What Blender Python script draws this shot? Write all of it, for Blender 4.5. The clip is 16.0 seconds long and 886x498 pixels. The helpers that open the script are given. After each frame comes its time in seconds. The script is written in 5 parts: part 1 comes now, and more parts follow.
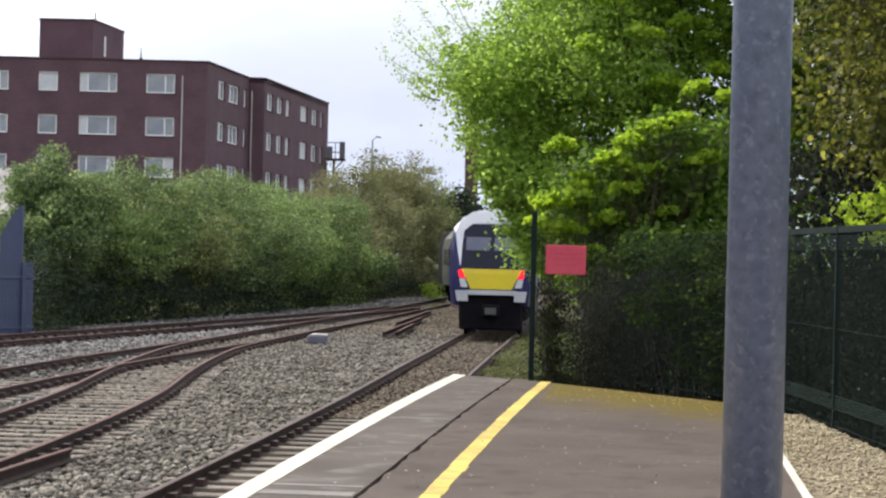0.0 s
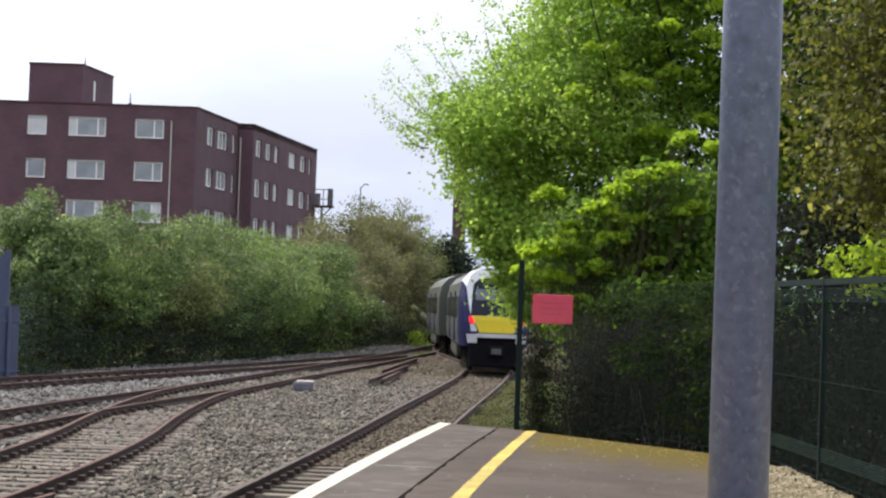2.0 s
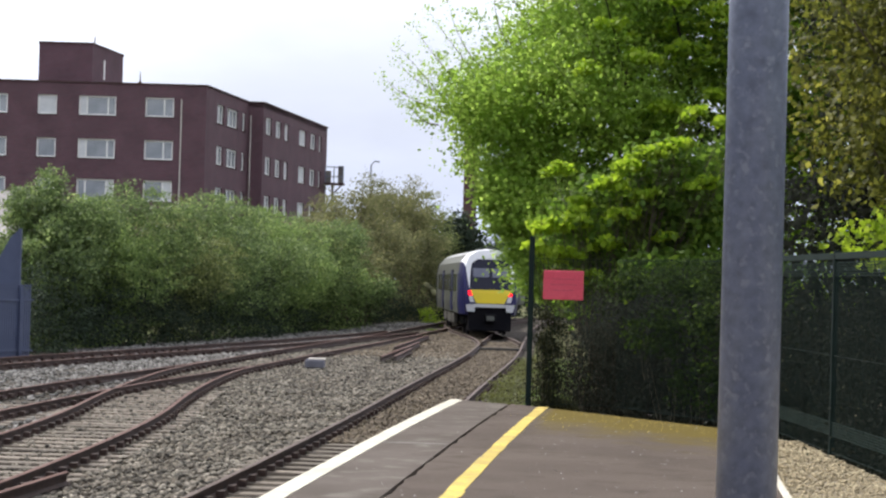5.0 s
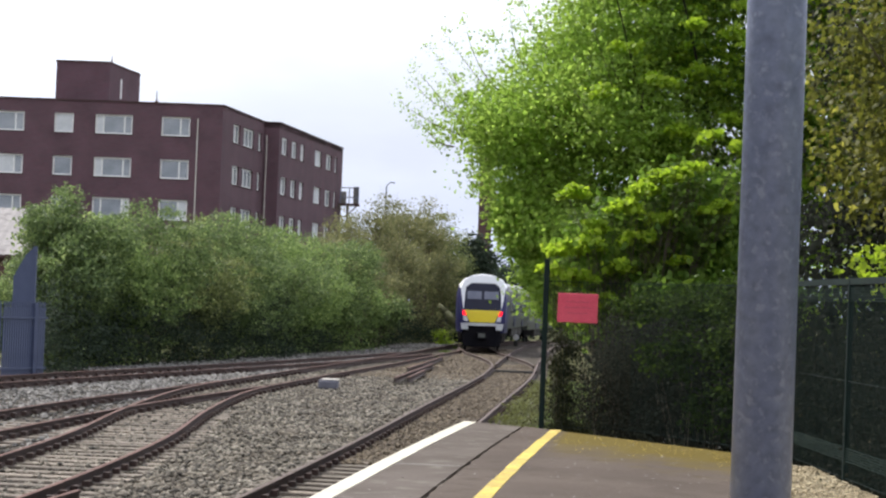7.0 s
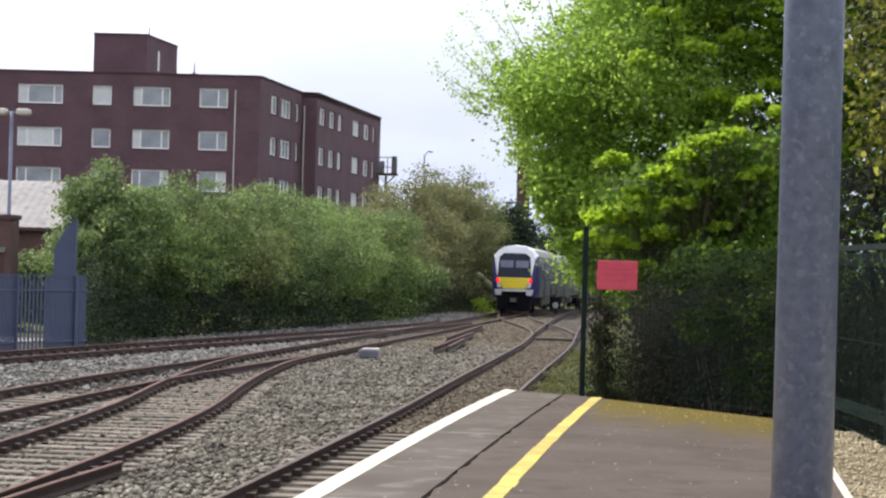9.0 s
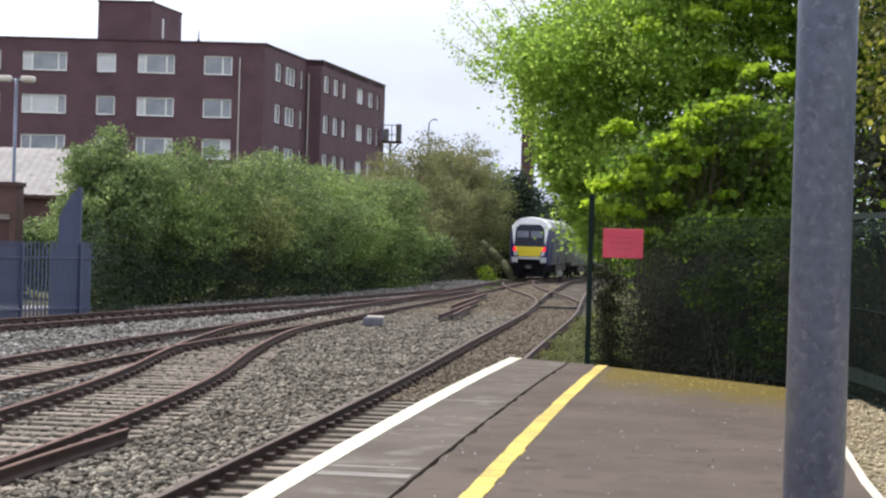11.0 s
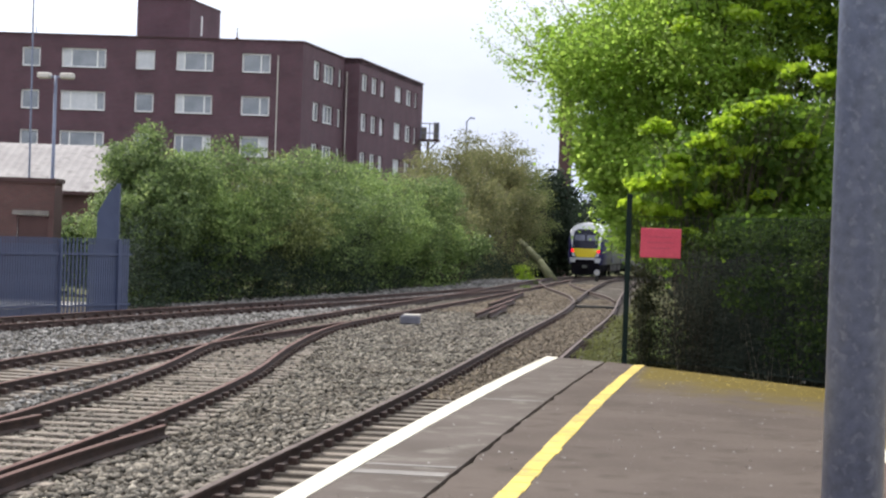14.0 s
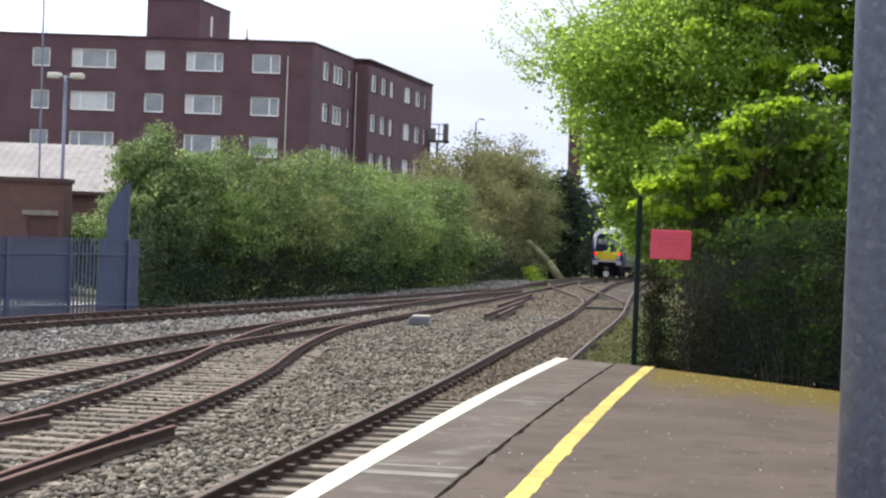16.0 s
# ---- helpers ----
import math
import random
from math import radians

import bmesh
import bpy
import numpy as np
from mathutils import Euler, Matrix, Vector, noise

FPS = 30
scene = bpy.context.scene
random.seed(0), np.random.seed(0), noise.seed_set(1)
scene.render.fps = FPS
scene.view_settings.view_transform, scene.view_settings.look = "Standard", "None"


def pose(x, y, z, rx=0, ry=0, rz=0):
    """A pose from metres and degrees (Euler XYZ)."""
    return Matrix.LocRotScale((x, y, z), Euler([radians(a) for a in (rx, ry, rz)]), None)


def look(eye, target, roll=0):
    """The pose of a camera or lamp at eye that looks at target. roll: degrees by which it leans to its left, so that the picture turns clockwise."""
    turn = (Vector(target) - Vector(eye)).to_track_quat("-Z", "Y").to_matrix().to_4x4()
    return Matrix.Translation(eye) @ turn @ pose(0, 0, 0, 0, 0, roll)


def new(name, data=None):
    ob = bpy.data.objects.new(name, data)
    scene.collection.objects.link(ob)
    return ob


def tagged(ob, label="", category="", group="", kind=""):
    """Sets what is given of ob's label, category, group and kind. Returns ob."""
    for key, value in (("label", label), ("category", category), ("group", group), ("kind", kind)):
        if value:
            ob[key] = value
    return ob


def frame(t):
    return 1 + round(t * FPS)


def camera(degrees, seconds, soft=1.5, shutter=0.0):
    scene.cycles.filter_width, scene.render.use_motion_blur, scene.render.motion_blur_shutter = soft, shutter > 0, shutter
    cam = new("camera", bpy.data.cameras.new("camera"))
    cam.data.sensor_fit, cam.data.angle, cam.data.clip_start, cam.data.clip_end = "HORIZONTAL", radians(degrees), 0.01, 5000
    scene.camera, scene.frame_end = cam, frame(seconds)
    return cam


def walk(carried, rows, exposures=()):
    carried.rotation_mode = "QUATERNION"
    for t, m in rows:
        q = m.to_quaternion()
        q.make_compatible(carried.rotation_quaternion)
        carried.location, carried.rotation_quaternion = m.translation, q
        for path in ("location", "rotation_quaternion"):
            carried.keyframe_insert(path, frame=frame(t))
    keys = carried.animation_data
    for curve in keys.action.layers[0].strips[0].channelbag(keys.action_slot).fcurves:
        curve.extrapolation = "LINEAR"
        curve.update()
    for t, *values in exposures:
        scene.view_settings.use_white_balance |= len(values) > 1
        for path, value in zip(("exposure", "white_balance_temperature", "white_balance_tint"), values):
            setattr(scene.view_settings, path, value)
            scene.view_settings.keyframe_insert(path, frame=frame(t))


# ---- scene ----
# camera and its way
cam = camera(23.99, 16.0, soft=2.35)
walk(cam, [
    (0.0, pose(0.006, 0.000, 2.450, 90.167, -1.400, -0.004)),
    (0.5, pose(0.004, 0.000, 2.450, 90.009, -1.116, 0.004)),
    (1.0, pose(-0.002, 0.000, 2.450, 90.764, -1.512, 0.209)),
    (1.5, pose(0.001, 0.000, 2.450, 91.019, -1.962, -0.236)),
    (2.0, pose(0.006, 0.000, 2.450, 91.498, -1.999, -0.366)),
    (2.5, pose(0.012, 0.000, 2.450, 91.383, -1.869, -0.148)),
    (3.0, pose(0.014, 0.000, 2.450, 91.166, -1.581, -0.080)),
    (3.5, pose(0.013, 0.000, 2.450, 90.852, -1.411, -0.005)),
    (4.0, pose(0.013, 0.000, 2.450, 90.827, -1.471, -0.174)),
    (6.5, pose(0.016, 0.000, 2.450, 91.180, -2.079, 0.325)),
    (7.0, pose(0.013, 0.000, 2.450, 91.431, -2.185, 0.337)),
    (7.5, pose(0.015, 0.000, 2.450, 91.129, -1.910, 0.070)),
    (8.0, pose(0.011, 0.000, 2.450, 90.702, -1.721, 0.537)),
    (8.5, pose(0.011, 0.000, 2.450, 90.693, -1.748, 0.797)),
    (9.0, pose(0.012, 0.000, 2.450, 90.538, -1.620, 1.415)),
    (9.5, pose(0.007, 0.000, 2.450, 90.359, -1.782, 1.419)),
    (10.0, pose(-0.002, 0.000, 2.450, 89.668, -1.707, 1.435)),
    (12.5, pose(-0.012, 0.000, 2.450, 89.643, -1.704, 1.898)),
    (13.0, pose(-0.010, 0.000, 2.450, 89.656, -1.651, 2.097)),
    (13.5, pose(-0.008, 0.000, 2.450, 89.634, -1.686, 2.195)),
    (14.0, pose(-0.014, 0.000, 2.450, 89.580, -1.998, 2.544)),
    (14.5, pose(-0.021, 0.000, 2.450, 89.618, -2.444, 2.788)),
    (15.0, pose(-0.029, 0.000, 2.450, 89.615, -2.419, 2.727)),
    (15.5, pose(-0.028, 0.000, 2.450, 89.496, -2.325, 2.885)),
    (16.0, pose(-0.028, 0.000, 2.450, 89.598, -2.144, 2.790)),
], [(0.0, 0.09), (4.0, 0.04), (7.0, 0.12), (10.0, 0.16), (13.0, 0.20), (16.0, 0.24)])

# world, sun
SUN_AZ, SUN_EL = radians(-46), radians(50)   # azimuth from +y towards +x
world = bpy.data.worlds.new("sky")
scene.world = world
world.use_nodes = True
nt = world.node_tree
sky = nt.nodes.new("ShaderNodeTexSky")
sky.sky_type, sky.sun_disc = "NISHITA", False
sky.sun_elevation, sky.sun_rotation = SUN_EL, SUN_AZ
sky.air_density, sky.dust_density, sky.ozone_density = 1.0, 4.0, 1.0
# thin bright cloud over the blue
wc = nt.nodes.new("ShaderNodeTexCoord")
wmap = nt.nodes.new("ShaderNodeMapping")
wmap.inputs["Scale"].default_value = (1.0, 1.0, 2.6)
wn = nt.nodes.new("ShaderNodeTexNoise")
wn.inputs["Scale"].default_value, wn.inputs["Detail"].default_value = 2.6, 7
wr = nt.nodes.new("ShaderNodeValToRGB")
wr.color_ramp.elements[0].position, wr.color_ramp.elements[1].position = 0.36, 0.6
wr.color_ramp.elements[0].color, wr.color_ramp.elements[1].color = (0.72, 0.72, 0.72, 1), (1, 1, 1, 1)
wx = nt.nodes.new("ShaderNodeMixRGB")
nt.links.new(wc.outputs["Generated"], wmap.inputs[0])
nt.links.new(wmap.outputs[0], wn.inputs["Vector"])
nt.links.new(wn.outputs["Fac"], wr.inputs[0])
wsep = nt.nodes.new("ShaderNodeSeparateXYZ")
nt.links.new(wc.outputs["Generated"], wsep.inputs[0])
wadd = nt.nodes.new("ShaderNodeMath")
wadd.operation = "MULTIPLY_ADD"
wadd.inputs[1].default_value = 0.16
nt.links.new(wn.outputs["Fac"], wadd.inputs[0])
nt.links.new(wsep.outputs[2], wadd.inputs[2])
wgr = nt.nodes.new("ShaderNodeValToRGB")
wgr.color_ramp.elements[0].position, wgr.color_ramp.elements[1].position = 0.10, 0.21
wgr.color_ramp.elements[0].color, wgr.color_ramp.elements[1].color = (0.58, 0.62, 0.74, 1), (1, 1, 1, 1)
nt.links.new(wadd.outputs[0], wgr.inputs[0])
wmul = nt.nodes.new("ShaderNodeMixRGB")
wmul.blend_type = "MULTIPLY"
wmul.inputs[0].default_value = 1.0
wmul.inputs[2].default_value = (12.5, 13.0, 14.5, 1)
nt.links.new(wgr.outputs[0], wmul.inputs[1])
nt.links.new(wmul.outputs[0], wx.inputs[2])
nt.links.new(wr.outputs[0], wx.inputs[0])
nt.links.new(sky.outputs[0], wx.inputs[1])
nt.links.new(wx.outputs[0], nt.nodes["Background"].inputs[0])
nt.nodes["Background"].inputs[1].default_value = 0.10
sun = new("sun", bpy.data.lights.new("sun", "SUN"))
sun.data.energy, sun.data.angle, sun.data.color = 4.9, radians(0.6), (1.0, 0.95, 0.87)
to_sun = Vector((math.sin(SUN_AZ) * math.cos(SUN_EL), math.cos(SUN_AZ) * math.cos(SUN_EL), math.sin(SUN_EL)))
sun.matrix_world = look(to_sun * 50, (0, 0, 0))


# ---------------------------------------------------------------- materials
def material(name, c1, c2, scale=8.0, rough=0.8, metal=0.0, bump=0.2, fine=60.0, c3=None, spec=0.5, dist=0.01, island=0.0, objrand=0.0):
    m = bpy.data.materials.new(name)
    m.use_nodes = True
    n, l = m.node_tree.nodes, m.node_tree.links
    b = n["Principled BSDF"]
    b.inputs["Roughness"].default_value, b.inputs["Metallic"].default_value = rough, metal
    b.inputs["Specular IOR Level"].default_value = spec
    co = n.new("ShaderNodeTexCoord")
    big = n.new("ShaderNodeTexNoise")
    big.inputs["Scale"].default_value, big.inputs["Detail"].default_value = scale, 5
    small = n.new("ShaderNodeTexNoise")
    small.inputs["Scale"].default_value, small.inputs["Detail"].default_value = fine, 4
    l.new(co.outputs["Object"], big.inputs["Vector"])
    l.new(co.outputs["Object"], small.inputs["Vector"])
    mix = n.new("ShaderNodeMixRGB")
    ramp = n.new("ShaderNodeValToRGB")
    ramp.color_ramp.elements[0].position, ramp.color_ramp.elements[1].position = 0.35, 0.65
    l.new(big.outputs["Fac"], ramp.inputs[0])
    l.new(ramp.outputs[0], mix.inputs[0])
    mix.inputs[1].default_value, mix.inputs[2].default_value = (*c1, 1), (*c2, 1)
    last = mix.outputs[0]
    over = n.new("ShaderNodeMixRGB")
    over.blend_type = "OVERLAY"
    over.inputs[0].default_value = 0.5
    l.new(last, over.inputs[1])
    l.new(small.outputs["Fac"], over.inputs[2])
    last = over.outputs[0]
    if c3:
        spot = n.new("ShaderNodeTexNoise")
        spot.inputs["Scale"].default_value, spot.inputs["Detail"].default_value = scale * 3.3, 6
        r3 = n.new("ShaderNodeValToRGB")
        r3.color_ramp.elements[0].position, r3.color_ramp.elements[1].position = 0.55, 0.68
        m3 = n.new("ShaderNodeMixRGB")
        m3.inputs[2].default_value = (*c3, 1)
        l.new(co.outputs["Object"], spot.inputs["Vector"])
        l.new(spot.outputs["Fac"], r3.inputs[0])
        l.new(r3.outputs[0], m3.inputs[0])
        l.new(last, m3.inputs[1])
        last = m3.outputs[0]
    if island or objrand:
        src = n.new("ShaderNodeNewGeometry").outputs["Random Per Island"] if island else n.new("ShaderNodeObjectInfo").outputs["Random"]
        mr = n.new("ShaderNodeMapRange")
        k = island or objrand
        mr.inputs["To Min"].default_value, mr.inputs["To Max"].default_value = 1 - k, 1 + k
        l.new(src, mr.inputs["Value"])
        hsv = n.new("ShaderNodeHueSaturation")
        l.new(mr.outputs[0], hsv.inputs["Value"])
        l.new(last, hsv.inputs["Color"])
        last = hsv.outputs[0]
    l.new(last, b.inputs["Base Color"])
    if bump:
        bp = n.new("ShaderNodeBump")
        bp.inputs["Strength"].default_value, bp.inputs["Distance"].default_value = bump, dist
        l.new(small.outputs["Fac"], bp.inputs["Height"])
        l.new(bp.outputs[0], b.inputs["Normal"])
    return m


def leaf_material(name, c1, c2, through_light=0.45, c3=None, gloss=0.25):
    m = bpy.data.materials.new(name)
    m.use_nodes = True
    n, l = m.node_tree.nodes, m.node_tree.links
    out = n["Material Output"]
    b = n["Principled BSDF"]
    b.inputs["Roughness"].default_value = 0.6
    b.inputs["Specular IOR Level"].default_value = gloss
    geo = n.new("ShaderNodeNewGeometry")
    co = n.new("ShaderNodeTexCoord")
    big = n.new("ShaderNodeTexNoise")
    big.inputs["Scale"].default_value = 0.9
    l.new(co.outputs["Object"], big.inputs["Vector"])
    add = n.new("ShaderNodeMath")
    add.operation = "MULTIPLY_ADD"
    add.inputs[1].default_value = 0.55
    l.new(geo.outputs["Random Per Island"], add.inputs[0])
    sc = n.new("ShaderNodeMath")
    sc.operation = "MULTIPLY"
    sc.inputs[1].default_value = 0.5
    l.new(big.outputs["Fac"], sc.inputs[0])
    l.new(sc.outputs[0], add.inputs[2])
    ramp = n.new("ShaderNodeValToRGB")
    ramp.color_ramp.elements[0].position, ramp.color_ramp.elements[1].position = 0.12, 0.72
    ramp.color_ramp.elements[0].color, ramp.color_ramp.elements[1].color = (*c1, 1), (*c2, 1)
    if c3:
        e3 = ramp.color_ramp.elements.new(0.9)
        e3.color = (*c3, 1)
    l.new(add.outputs[0], ramp.inputs[0])
    l.new(ramp.outputs[0], b.inputs["Base Color"])
    tr = n.new("ShaderNodeBsdfTranslucent")
    hs = n.new("ShaderNodeHueSaturation")
    hs.inputs["Saturation"].default_value, hs.inputs["Value"].default_value = 1.0, 2.2
    l.new(ramp.outputs[0], hs.inputs["Color"])
    l.new(hs.outputs[0], tr.inputs["Color"])
    mx = n.new("ShaderNodeMixShader")
    mx.inputs[0].default_value = through_light
    l.new(b.outputs[0], mx.inputs[1])
    l.new(tr.outputs[0], mx.inputs[2])
    l.new(mx.outputs[0], out.inputs["Surface"])
    return m


def brick_material(name, c1, c2, mortar):
    m = bpy.data.materials.new(name)
    m.use_nodes = True
    n, l = m.node_tree.nodes, m.node_tree.links
    b = n["Principled BSDF"]
    b.inputs["Roughness"].default_value = 0.9
    co = n.new("ShaderNodeTexCoord")
    sep = n.new("ShaderNodeSeparateXYZ")
    l.new(co.outputs["Object"], sep.inputs[0])
    ad = n.new("ShaderNodeMath")
    l.new(sep.outputs[0], ad.inputs[0])
    l.new(sep.outputs[1], ad.inputs[1])
    cmb = n.new("ShaderNodeCombineXYZ")
    l.new(ad.outputs[0], cmb.inputs[0])
    l.new(sep.outputs[2], cmb.inputs[1])
    br = n.new("ShaderNodeTexBrick")
    br.inputs["Scale"].default_value = 1.0
    br.inputs["Brick Width"].default_value, br.inputs["Row Height"].default_value, br.inputs["Mortar Size"].default_value = 0.225, 0.075, 0.010
    br.inputs["Color1"].default_value, br.inputs["Color2"].default_value, br.inputs["Mortar"].default_value = (*c1, 1), (*c2, 1), (*mortar, 1)
    l.new(cmb.outputs[0], br.inputs["Vector"])
    no = n.new("ShaderNodeTexNoise")
    no.inputs["Scale"].default_value, no.inputs["Detail"].default_value = 0.6, 6
    l.new(co.outputs["Object"], no.inputs["Vector"])
    ov = n.new("ShaderNodeMixRGB")
    ov.blend_type = "OVERLAY"
    ov.inputs[0].default_value = 0.45
    l.new(br.outputs["Color"], ov.inputs[1])
    l.new(no.outputs["Fac"], ov.inputs[2])
    l.new(ov.outputs[0], b.inputs["Base Color"])
    bp = n.new("ShaderNodeBump")
    bp.inputs["Strength"].default_value, bp.inputs["Distance"].default_value = 0.4, 0.01
    bp.invert = True
    l.new(br.outputs["Fac"], bp.inputs["Height"])
    l.new(bp.outputs[0], b.inputs["Normal"])
    return m


def glow(name, color, strength):
    m = bpy.data.materials.new(name)
    m.use_nodes = True
    b = m.node_tree.nodes["Principled BSDF"]
    b.inputs["Base Color"].default_value = (*color, 1)
    b.inputs["Emission Color"].default_value = (*color, 1)
    b.inputs["Emission Strength"].default_value = strength
    return m


ASPHALT = material("asphalt", (0.074, 0.058, 0.049), (0.098, 0.078, 0.066), 0.9, 0.92, bump=0.35, fine=130, c3=(0.066, 0.052, 0.043), dist=0.006, spec=0.15)
SLAB = material("edge_slab", (0.080, 0.066, 0.057), (0.108, 0.090, 0.080), 1.1, 0.92, bump=0.3, fine=90, c3=(0.14, 0.125, 0.11), dist=0.006, spec=0.15)
def mossy(m):
    """Brown moss that thins out from the platform's end line."""
    n, l = m.node_tree.nodes, m.node_tree.links
    bs = n["Principled BSDF"]
    src = bs.inputs["Base Color"].links[0].from_socket
    co = n.new("ShaderNodeTexCoord")
    dot = n.new("ShaderNodeVectorMath")
    dot.operation = "DOT_PRODUCT"
    dot.inputs[1].default_value = (-0.834, -0.552, 0)
    l.new(co.outputs["Object"], dot.inputs[0])
    no = n.new("ShaderNodeTexNoise")
    no.inputs["Scale"].default_value, no.inputs["Detail"].default_value = 2.2, 7
    l.new(co.outputs["Object"], no.inputs["Vector"])
    ad = n.new("ShaderNodeMath")
    ad.operation = "MULTIPLY_ADD"
    ad.inputs[1].default_value = 2.6
    l.new(no.outputs["Fac"], ad.inputs[0])
    l.new(dot.outputs["Value"], ad.inputs[2])
    mr = n.new("ShaderNodeMapRange")
    mr.inputs["From Min"].default_value, mr.inputs["From Max"].default_value = -15.2 + 3.8, -15.2 + 2.2
    l.new(ad.outputs[0], mr.inputs["Value"])
    sx = n.new("ShaderNodeVectorMath")
    sx.operation = "DOT_PRODUCT"
    sx.inputs[1].default_value = (1, -0.107, 0)
    l.new(co.outputs["Object"], sx.inputs[0])
    gt = n.new("ShaderNodeMapRange")
    gt.inputs["From Min"].default_value, gt.inputs["From Max"].default_value = -1.42, -1.25
    l.new(sx.outputs["Value"], gt.inputs["Value"])
    mu = n.new("ShaderNodeMath")
    mu.operation = "MULTIPLY"
    l.new(mr.outputs[0], mu.inputs[0])
    l.new(gt.outputs[0], mu.inputs[1])
    mx = n.new("ShaderNodeMixRGB")
    mx.inputs[2].default_value = (0.108, 0.080, 0.015, 1)
    l.new(mu.outputs[0], mx.inputs[0])
    l.new(src, mx.inputs[1])
    l.new(mx.outputs[0], bs.inputs["Base Color"])


mossy(ASPHALT)
WHITE_LINE = material("white_paint", (0.56, 0.53, 0.45), (0.44, 0.41, 0.34), 3.0, 0.8, bump=0.2, fine=70, dist=0.004)
YELLOW_LINE = material("yellow_paint", (0.55, 0.415, 0.072), (0.44, 0.33, 0.078), 4.0, 0.8, bump=0.2, fine=70, c3=(0.37, 0.29, 0.11), dist=0.004, objrand=0.16)
GRAVEL = material("pale_gravel", (0.19, 0.155, 0.10), (0.28, 0.235, 0.165), 9.0, 0.95, bump=0.9, fine=55, dist=0.03)
GRAVEL_CHIP = material("gravel_chip", (0.27, 0.22, 0.135), (0.40, 0.34, 0.225), 2.0, 0.95, bump=0.2, fine=60, island=0.4)
BALLAST = material("ballast", (0.052, 0.045, 0.038), (0.085, 0.075, 0.064), 3.0, 0.95, bump=1.0, fine=22, c3=(0.10, 0.078, 0.058), dist=0.06, spec=0.1)
STONE = material("stone_chip", (0.094, 0.079, 0.060), (0.178, 0.160, 0.130), 1.2, 0.9, bump=0.2, fine=40, island=0.75)
STONE_PALE = material("pale_stone_chip", (0.125, 0.118, 0.108), (0.23, 0.222, 0.21), 1.2, 0.9, bump=0.2, fine=40, island=0.6)
STONE_BROWN = material("brown_stone_chip", (0.088, 0.067, 0.045), (0.142, 0.112, 0.078), 1.2, 0.9, bump=0.2, fine=40, island=0.45)
EARTH = material("earth", (0.11, 0.09, 0.06), (0.10, 0.12, 0.05), 0.5, 0.95, bump=0.8, fine=8, c3=(0.06, 0.09, 0.025), dist=0.08, spec=0.05)
VERGE = material("grass_verge", (0.045, 0.05, 0.02), (0.075, 0.07, 0.035), 1.5, 0.95, bump=0.8, fine=18, c3=(0.05, 0.075, 0.018), dist=0.05, spec=0.05)
RUST = material("rusty_rail_side", (0.032, 0.018, 0.015), (0.055, 0.030, 0.023), 6.0, 0.85, bump=0.3, fine=60)
RAIL_TOP_RUSTY = material("rusty_rail_head", (0.092, 0.045, 0.037), (0.128, 0.070, 0.058), 2.0, 0.75, metal=0.1, bump=0.05, spec=0.25)
RAIL_TOP = material("worn_rail_head", (0.075, 0.052, 0.044), (0.11, 0.080, 0.070), 2.0, 0.7, metal=0.15, bump=0.05, spec=0.3)
T_DARK = material("oiled_steel", (0.012, 0.011, 0.010), (0.02, 0.018, 0.016), 3.0, 0.7, bump=0.2)
SLEEPER = material("timber_sleeper", (0.145, 0.12, 0.095), (0.20, 0.168, 0.138), 3.0, 0.92, bump=0.5, fine=35, c3=(0.11, 0.088, 0.07), objrand=0.3)
GALV = material("galvanised_steel", (0.126, 0.146, 0.212), (0.155, 0.178, 0.246), 13.0, 0.36, metal=0.2, bump=0.12, fine=40, c3=(0.215, 0.24, 0.31), dist=0.003)
FENCE_BLUE = material("blue_grey_steel", (0.048, 0.062, 0.116), (0.062, 0.078, 0.138), 2.0, 0.6, metal=0.1, bump=0.1)
FENCE_GREEN = material("dark_green_coated_steel", (0.007, 0.015, 0.013), (0.011, 0.021, 0.018), 3.0, 0.6, bump=0.05, spec=0.12)
# FENCE_GREEN made paler, light caught by the mesh folds put into it
FENCE_FOLD = material("lit_green_steel", (0.014, 0.027, 0.024), (0.02, 0.035, 0.03), 3.0, 0.7, bump=0.05, spec=0.1)
BRICK = brick_material("red_brick", (0.112, 0.049, 0.064), (0.086, 0.040, 0.054), (0.10, 0.076, 0.084))
BRICK_DARK = brick_material("brown_brick", (0.095, 0.042, 0.04), (0.075, 0.035, 0.034), (0.08, 0.06, 0.055))
COPING = material("dark_coping", (0.05, 0.026, 0.026), (0.065, 0.034, 0.033), 1.0, 0.9)
WHITE_FRAME = material("white_window_frame", (0.78, 0.78, 0.76), (0.7, 0.7, 0.68), 2.0, 0.5, bump=0)
LINTEL = material("pale_concrete", (0.45, 0.42, 0.38), (0.52, 0.49, 0.45), 1.0, 0.9)
LINTEL_WORN = material("worn_cement", (0.14, 0.13, 0.12), (0.19, 0.175, 0.16), 4.0, 0.9)
SHEET_ROOF = material("weathered_sheet_roof", (0.22, 0.205, 0.205), (0.28, 0.265, 0.26), 0.8, 0.9, bump=0.3, fine=20, c3=(0.18, 0.165, 0.165))
RED_SIGN = material("faded_red_sign", (0.62, 0.055, 0.10), (0.66, 0.075, 0.12), 3.0, 0.5, bump=0)
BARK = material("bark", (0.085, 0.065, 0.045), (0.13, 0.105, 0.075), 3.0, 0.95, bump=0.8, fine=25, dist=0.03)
# BARK darkened, with the shade among leaves put into its colour
SHADE_BARK = material("shaded_bark", (0.018, 0.016, 0.012), (0.028, 0.024, 0.018), 3.0, 0.95, bump=0.6, fine=25, dist=0.02, spec=0.1)
